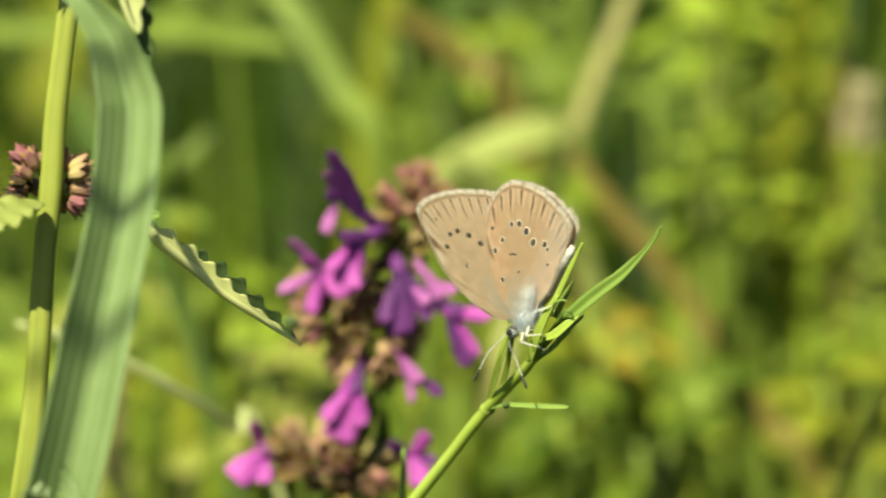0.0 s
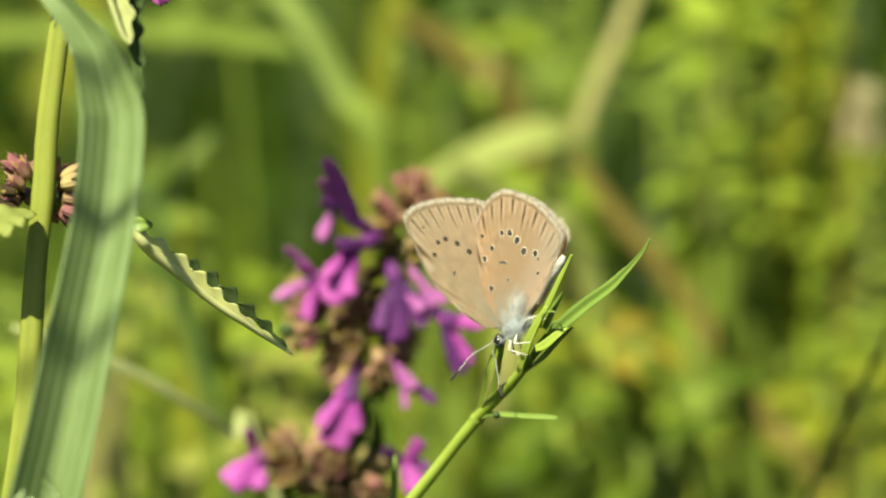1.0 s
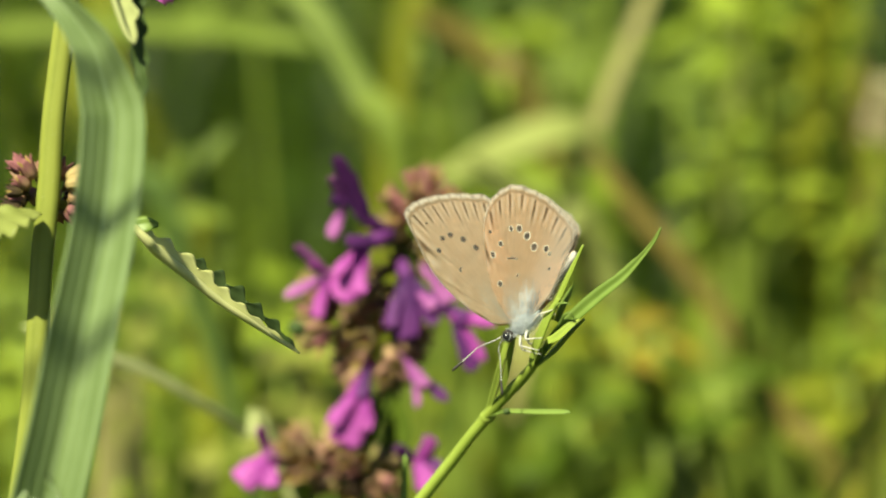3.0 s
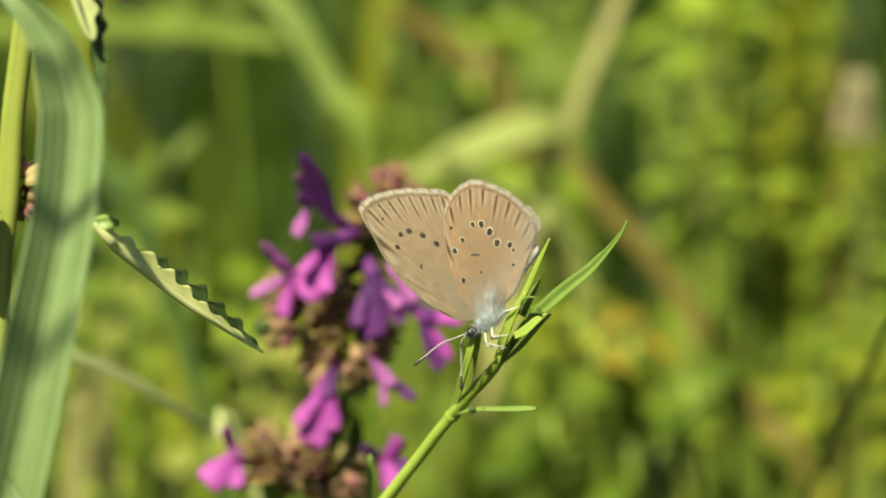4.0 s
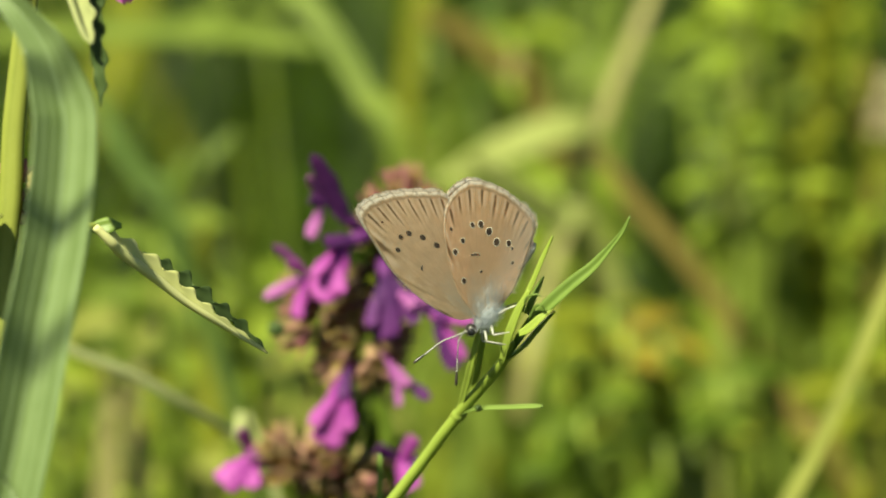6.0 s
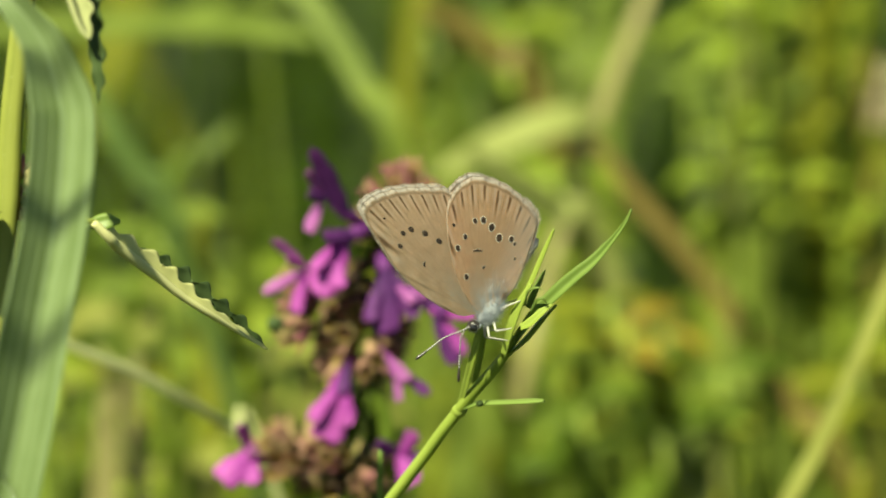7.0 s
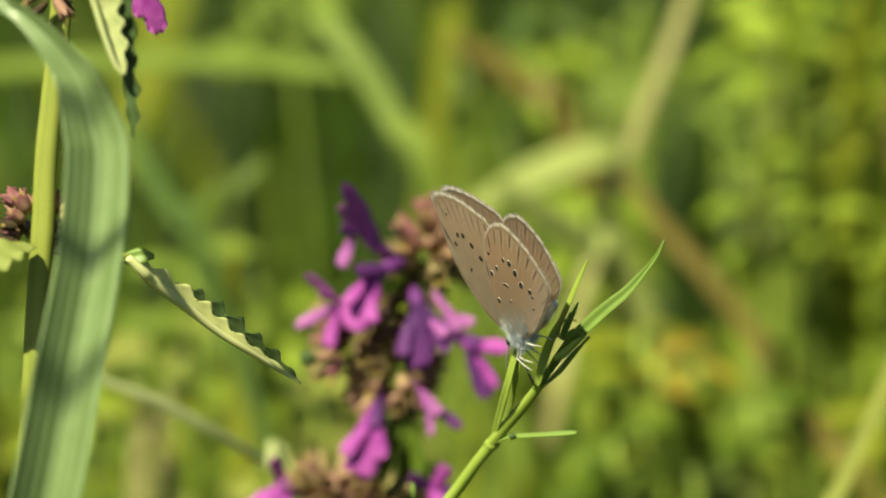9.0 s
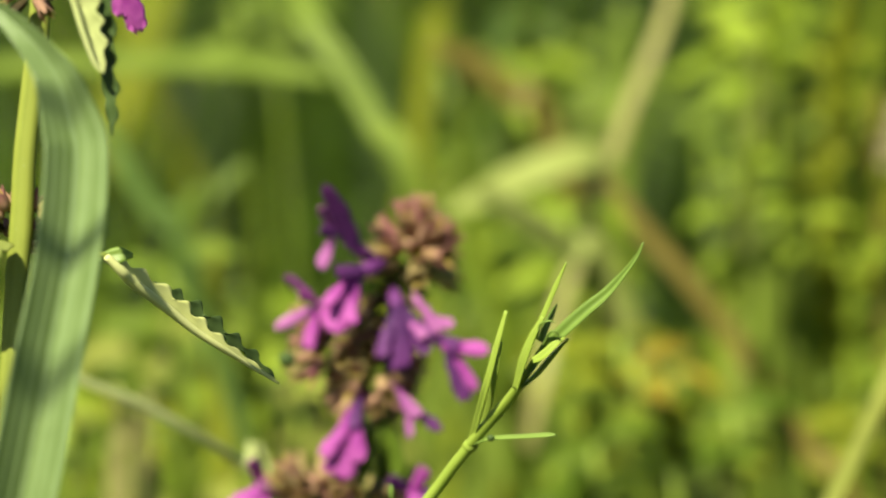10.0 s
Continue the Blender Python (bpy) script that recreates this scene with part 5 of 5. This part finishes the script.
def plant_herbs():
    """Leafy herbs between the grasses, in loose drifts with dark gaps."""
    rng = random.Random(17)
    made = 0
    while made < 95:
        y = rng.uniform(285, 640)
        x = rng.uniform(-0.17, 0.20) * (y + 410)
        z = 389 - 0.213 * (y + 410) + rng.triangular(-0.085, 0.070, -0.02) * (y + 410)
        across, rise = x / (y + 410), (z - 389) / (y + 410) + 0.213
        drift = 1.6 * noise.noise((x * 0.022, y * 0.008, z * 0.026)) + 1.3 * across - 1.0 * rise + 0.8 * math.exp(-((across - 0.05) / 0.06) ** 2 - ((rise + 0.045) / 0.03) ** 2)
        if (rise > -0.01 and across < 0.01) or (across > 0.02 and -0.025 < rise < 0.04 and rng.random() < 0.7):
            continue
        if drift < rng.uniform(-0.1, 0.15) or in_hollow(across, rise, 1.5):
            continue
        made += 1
        # sunny bearings draw brighter greens: sunlight put into the leaf colour
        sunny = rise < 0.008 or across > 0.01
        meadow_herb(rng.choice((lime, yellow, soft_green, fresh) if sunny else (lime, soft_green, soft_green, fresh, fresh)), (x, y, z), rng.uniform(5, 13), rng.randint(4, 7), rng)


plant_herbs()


def herb_drift(seed, count, far, across, rise, size, materials):
    """A drift of herbs within a range of distances, bearings and heights."""
    rng = random.Random(seed)
    made = 0
    while made < count:
        y = rng.uniform(*far)
        d, a, b = y + 410, rng.uniform(*across), rng.uniform(*rise)
        if in_hollow(a, b):
            continue
        made += 1
        meadow_herb(rng.choice(materials), (a * d, y, 389 + (b - 0.213) * d), rng.uniform(*size), rng.randint(4, 6), rng)


herb_drift(31, 6, (420, 640), (-0.02, 0.06), (0.04, 0.078), (8, 14), (soft_green, fresh, teal))
herb_drift(37, 5, (270, 385), (0.015, 0.12), (-0.068, -0.022), (8, 15), (lime, yellow, soft_green, fresh, fresh))
herb_drift(41, 6, (255, 385), (-0.14, -0.03), (-0.068, -0.03), (8, 16), (lime, soft_green, fresh))
meadow_herb(rust, (30, 244, 231), 9.0, 4, random.Random(2))
meadow_herb(rust, (38, 268, 224), 6.5, 3, random.Random(4))
for spot, size, seed in (((22, 240, 217), 11, 6), ((37, 246, 210), 13, 8), ((33, 268, 215), 9, 9), ((48, 250, 221), 10, 12), ((27, 250, 236), 9, 15)):
    meadow_herb(fresh if seed % 2 == 0 else yellow, spot, size, 5, random.Random(seed))
for material, spot, size, seed in (
        (lime, (55, 380, 280), 11, 3),
        (lime, (62, 360, 277), 12, 5),
        (soft_green, (59, 390, 265), 11, 7),
        (lime, (67, 400, 281), 12, 11),
        (yellow, (75, 350, 272), 9, 13),
        (yellow, (77, 350, 261), 9, 14),
        (soft_green, (69, 380, 252), 11, 16),
        (lime, (52, 330, 253), 8, 18),
        (lime, (56, 330, 243), 8, 19),
        (lime, (18, 330, 243), 12, 41),
        (lime, (21, 330, 236), 10, 42),
        (soft_green, (-51, 430, 273), 13, 43),
        (soft_green, (-59, 430, 274), 12, 45),
        (soft_green, (67, 370, 245), 10, 20),
        (yellow, (76, 360, 247), 9, 23),
        (lime, (85, 340, 239), 9, 51),
        (lime, (93, 350, 228), 10, 52),
        (soft_green, (84, 345, 220), 10, 53),
        (lime, (90, 330, 216), 9, 54),
        (yellow, (78, 350, 228), 8, 55),
        (lime, (67, 340, 238), 9, 24),
        (olive, (-35, 262, 222), 15, 30),
        (olive, (-44, 268, 213), 15, 31),
        (olive, (-28, 270, 214), 13, 32),
        (olive, (-69, 300, 224), 14, 33),
        (lime, (-50, 320, 224), 12, 34),
        (lime, (-55, 270, 205), 12, 35),
        (soft_green, (-58, 260, 247), 11, 36),
        (yellow, (-69, 280, 214), 10, 37),
):
    meadow_herb(material, spot, size, 5, random.Random(seed))
meadow_blade(straw_green, 4.4, [(-59.7, 190.0, 240.6), (-59.7, 196.0, 232.0), (-62.3, 203.0, 220.9)])
meadow_blade(straw_green, 3.6, [(-55.6, 194.0, 238.5), (-56.9, 200.0, 228.9), (-57.0, 208.0, 217.4)])


def seed_head(at_mm, size):
    """A grass gone to seed: a thin culm with a loose pinkish head of small husks."""
    rng = random.Random(44)
    x, y, z = at_mm
    o = thing("seeding_grass", (x + 10, y + 25, 0), "pale pinkish seed head on a thin straw culm", "grass", "meadow grasses")
    part("culm", tube(bmesh.new(), under(o, [(x + 10, y + 25, 0), (x + 6, y + 8, z * 0.6), (x, y, z + size)]), (0.9, 0.7, 0.3), 24, 6), straw_green, o, "thin straw culm")
    for _ in range(46):
        f = rng.random()
        p = Vector((x, y, z + size * (f * 1.5 - 0.7)))
        d = Vector((rng.gauss(0, 1), rng.gauss(0, 1), 0.8)).normalized()
        q = p + d * size * rng.uniform(0.1, 0.42) * (1 - 0.6 * abs(f - 0.45))
        part("husk", ribbon(bmesh.new(), under(o, [q, q + d * 1.4 + Vector((0, 0, 0.6)), q + d * 2.6 + Vector((0, 0, 1.5))]), (0.3, 1.5, 1.3, 0.1), (-0.3, -0.6, 0.7), 6, 3, 0.3, 0.3), husk, o)


seed_head((87, 330, 256), 8.0)


def build_grass():
    """The mass of the meadow: thousands of bent blades standing in the soil."""
    rng = random.Random(21)
    verts, faces, uvs = [], [], []

    def blade(x, y, h, w, lean, a, curl):
        d = Vector((math.cos(a), math.sin(a), 0))
        b = Vector((-d.y, d.x, 0)) * w * 0.5
        start = len(verts)
        for i in range(6):
            f = i / 5
            p = Vector((x, y, 0)) + d * h * (lean * f + curl * f * f) + Vector((0, 0, h * f * (1 - 0.25 * curl * f)))
            k = (1 - f ** 2.2) * 0.95 + 0.05
            verts.extend((p - b * k, p + b * k))
        for i in range(5):
            q = start + 2 * i
            faces.append((q, q + 1, q + 3, q + 2))

    for _ in range(7200):
        y = 0.47 + abs(rng.gauss(0, 1.45))
        x = rng.gauss(0, 0.55 + 0.16 * y)
        tuft = 0.62 + 0.9 * noise.noise((x * 14, y * 9, 3.0))
        blade(x, y, rng.uniform(0.12, 0.32) * max(0.3, tuft), rng.uniform(0.003, 0.008), rng.uniform(0, 0.5), rng.uniform(0, 6.283), rng.uniform(0, 0.7))
    for _ in range(22000):
        a, r = rng.uniform(0, 6.283), 0.5 + abs(rng.gauss(0, 2.3))
        x, y = r * math.cos(a), -0.1 + r * math.sin(a)
        if math.hypot(x / 0.45, (y + 0.1) / 0.66) > 1.0:
            blade(x, y, rng.uniform(0.10, 0.28), rng.uniform(0.003, 0.008), rng.uniform(0, 0.5), rng.uniform(0, 6.283), rng.uniform(0, 0.7))
    me = bpy.data.meshes.new("grass")
    me.from_pydata(verts, [], faces)
    me.materials.append(grass_mix)
    tagged(new("grass", me), "dense meadow grass in dark shaded greens", "grass", kind="stuff")


build_grass()


# ---- what moves ----
def motions():
    # Body axes at rest: head down, back towards the wings, left side to the camera.
    right, up, near = Vector((1, 0, 0)), Vector((0, 0.208, 0.978)), Vector((0, -0.978, 0.208))
    fwd, back = right * -0.62 + up * -0.785, right * -0.785 + up * 0.62
    rest = Matrix((fwd, near, back)).transposed().to_4x4()

    def stance(x, y, z, yaw=0.0, roll=0.0, tip=0.0):
        return (Matrix.Translation(Vector((x, y, z)) / 1000) @ Matrix.Rotation(radians(yaw), 4, up) @ Matrix.Rotation(radians(tip), 4, near)
                @ rest @ Matrix.Rotation(radians(roll), 4, "X"))

    def flight(x, y, z, head, top):
        f = Vector(head).normalized()
        d = (Vector(top) - f * Vector(top).dot(f)).normalized()
        return Matrix.Translation(Vector((x, y, z)) / 1000) @ Matrix((f, d.cross(f), d)).transposed().to_4x4()

    walk(butterfly, [
        (0.0, stance(8.8, -15.2, 294.9, -26, 5.9, -2.1)),
        (1.0, stance(8.5, -15.2, 295.1, -18, 10, -2.5)),
        (2.5, stance(8.5, -15.2, 295.2, -8.1, 15.3, -2.9)),
        (4.0, stance(8.4, -15.2, 295.6, -2, 2, -2)),
        (4.5, stance(7.9, -15.2, 295.6, 0, -4, -1.5)),
        (5.5, stance(7.7, -15.2, 295.8, 1.9, -10.3, -1)),
        (7.0, stance(8.0, -15.2, 295.7, 2, -11, -1)),
        (7.2, stance(7.9, -15.3, 295.8, 2, -12, -1)),
        (7.5, stance(7.9, -15.4, 296.1, 3.3, -18.0, -0.7)),
        (8.0, stance(7.1, -15.0, 296.6, -19.1, -26.6, -14.3)),
        (8.5, stance(7.8, -14.8, 296.9, -50.7, -33.0, -29.2)),
        (8.8, stance(8.2, -14.8, 297.0, -63, -28, -33)),
        (9.0, stance(8.5, -14.8, 297.1, -63.3, -25.3, -33.5)),
        (9.1, stance(8.8, -14.8, 297.6, -60, -24, -32)),
        (9.2, flight(10.9, -14.0, 299.2, (0.3, 0.6, 0.74), (-0.55, -0.5, 0.6))),
        (9.3, flight(2.6, -12.0, 318.6, (0.45, -0.1, 0.78), (-0.9, -0.35, 0.25))),
        (9.4, flight(20.5, -8.0, 328.0, (0.35, 0.85, 0.4), (-0.05, -0.35, 0.93))),
        (9.5, flight(62.0, -4.0, 354.0, (0.6, 0.6, 0.5), (-0.1, -0.7, 0.7))),
        (9.7, flight(130.0, 20.0, 425.0, (0.7, 0.6, 0.4), (-0.1, -0.4, 0.9))),
        (10.0, flight(230.0, 70.0, 520.0, (0.7, 0.6, 0.4), (-0.1, -0.4, 0.9))),
    ])
    opening = ((0.0, 1.6), (6.8, 1.8), (7.15, 5), (7.5, 25), (8.0, 17.6), (8.5, 8), (8.8, 3), (9.0, 0.6), (9.1, 1), (9.167, 14), (9.2, 75), (9.233, 120), (9.267, 45), (9.3, 9), (9.333, 45), (9.367, 110), (9.4, 138), (9.433, 100), (9.467, 20), (9.5, 60), (9.6, 30), (9.7, 80), (9.8, 30), (9.9, 80), (10.0, 30))
    for hand, wing in wings:
        walk(wing, [(t, pose(0, hand * 0.0003, 0.0006, -hand * a)) for t, a in opening])
    # the antennae turn with the head
    root = Matrix.Translation((0.0017, 0, 0.0004))
    for side, feeler in antennae:
        k = 1.0 if side > 0 else 0.45
        walk(feeler, [(t, root @ Matrix.Rotation(radians(a), 4, "Y") @ root.inverted()) for t, a in ((0.0, 25), (1.0, 14), (2.0, 10), (4.0, 3), (5.0, 0), (7.5, 0), (8.0, 45 * k), (8.5, 65 * k), (9.1, 65 * k), (9.3, 20 * k), (10.0, 0))])
    # the shoot hangs nearer and lower under the butterfly, straightens, and springs when it leaves
    node = gentian_shoot.location.copy()
    along = right * 0.67 + up * 0.74
    tilt = along.cross(near)
    walk(gentian_shoot, [(t, Matrix.Translation(node) @ Matrix.Rotation(radians(-a), 4, near) @ Matrix.Rotation(radians(b), 4, tilt)) for t, a, b in (
        (0.0, 1.7, 9.0), (1.0, 1.7, 9.5), (2.0, 1.7, 9.5), (2.7, 1.2, 7.0), (4.0, 0.6, 3.2), (5.5, 0.4, 2.8), (7.0, 0.2, 1.5), (8.0, 0.0, 0.0), (10.0, 0.0, 0.0))])
    foot = gentian.location.copy()
    walk(gentian, [(t, pose(*foot, 0, a, 0)) for t, a in ((0.0, 0.0), (9.1, 0.0), (9.3, -0.25), (9.4, 0.06), (9.5, -0.1), (9.7, 0.03), (10.0, 0.0))])
    # the broad blade leans a little in the wind; the slim one swings further
    foot = broad_blade.location.copy()
    walk(broad_blade, [(t, pose(*foot, 0, a, 0)) for t, a in ((0.0, 0.2), (0.5, 0.12), (1.0, 0.08), (2.0, 0.06), (2.5, 0.035), (4.0, 0.035), (5.0, 0.0), (7.0, 0.0), (7.5, -0.015), (10.0, 0.0))])
    foot = sway_blade.location.copy()
    middle, length = Vector((0.0588, 0.1038, 0.2595)), Vector((22, 9.6, 45.5)).normalized()

    def swung(lean, turn):
        return pose(*foot, 0, lean, 0) @ Matrix.Translation(middle - foot) @ Matrix.Rotation(radians(turn), 4, length) @ Matrix.Translation(foot - middle)

    walk(sway_blade, [(t, swung(a, b)) for t, a, b in (
        (0.0, 1.4, 87), (1.0, 0.65, 87), (2.0, 0.85, 84), (2.5, 1.0, 80), (4.0, 1.02, 86), (4.2, 0.8, 84), (4.3, 0.4, 50), (4.4, 0.1, 0), (4.5, 0.05, 0), (5.0, -0.14, 0), (5.5, 0.26, 0), (6.8, 0.28, 0), (7.2, 0.3, 0), (7.5, 0.24, 0), (8.0, 0.09, 0), (8.5, -0.07, 0), (9.0, 0.15, 0), (9.2, 0.26, 0), (9.5, 0.15, 0), (9.8, 0.04, 0), (10.0, 0.6, 0))])


motions()
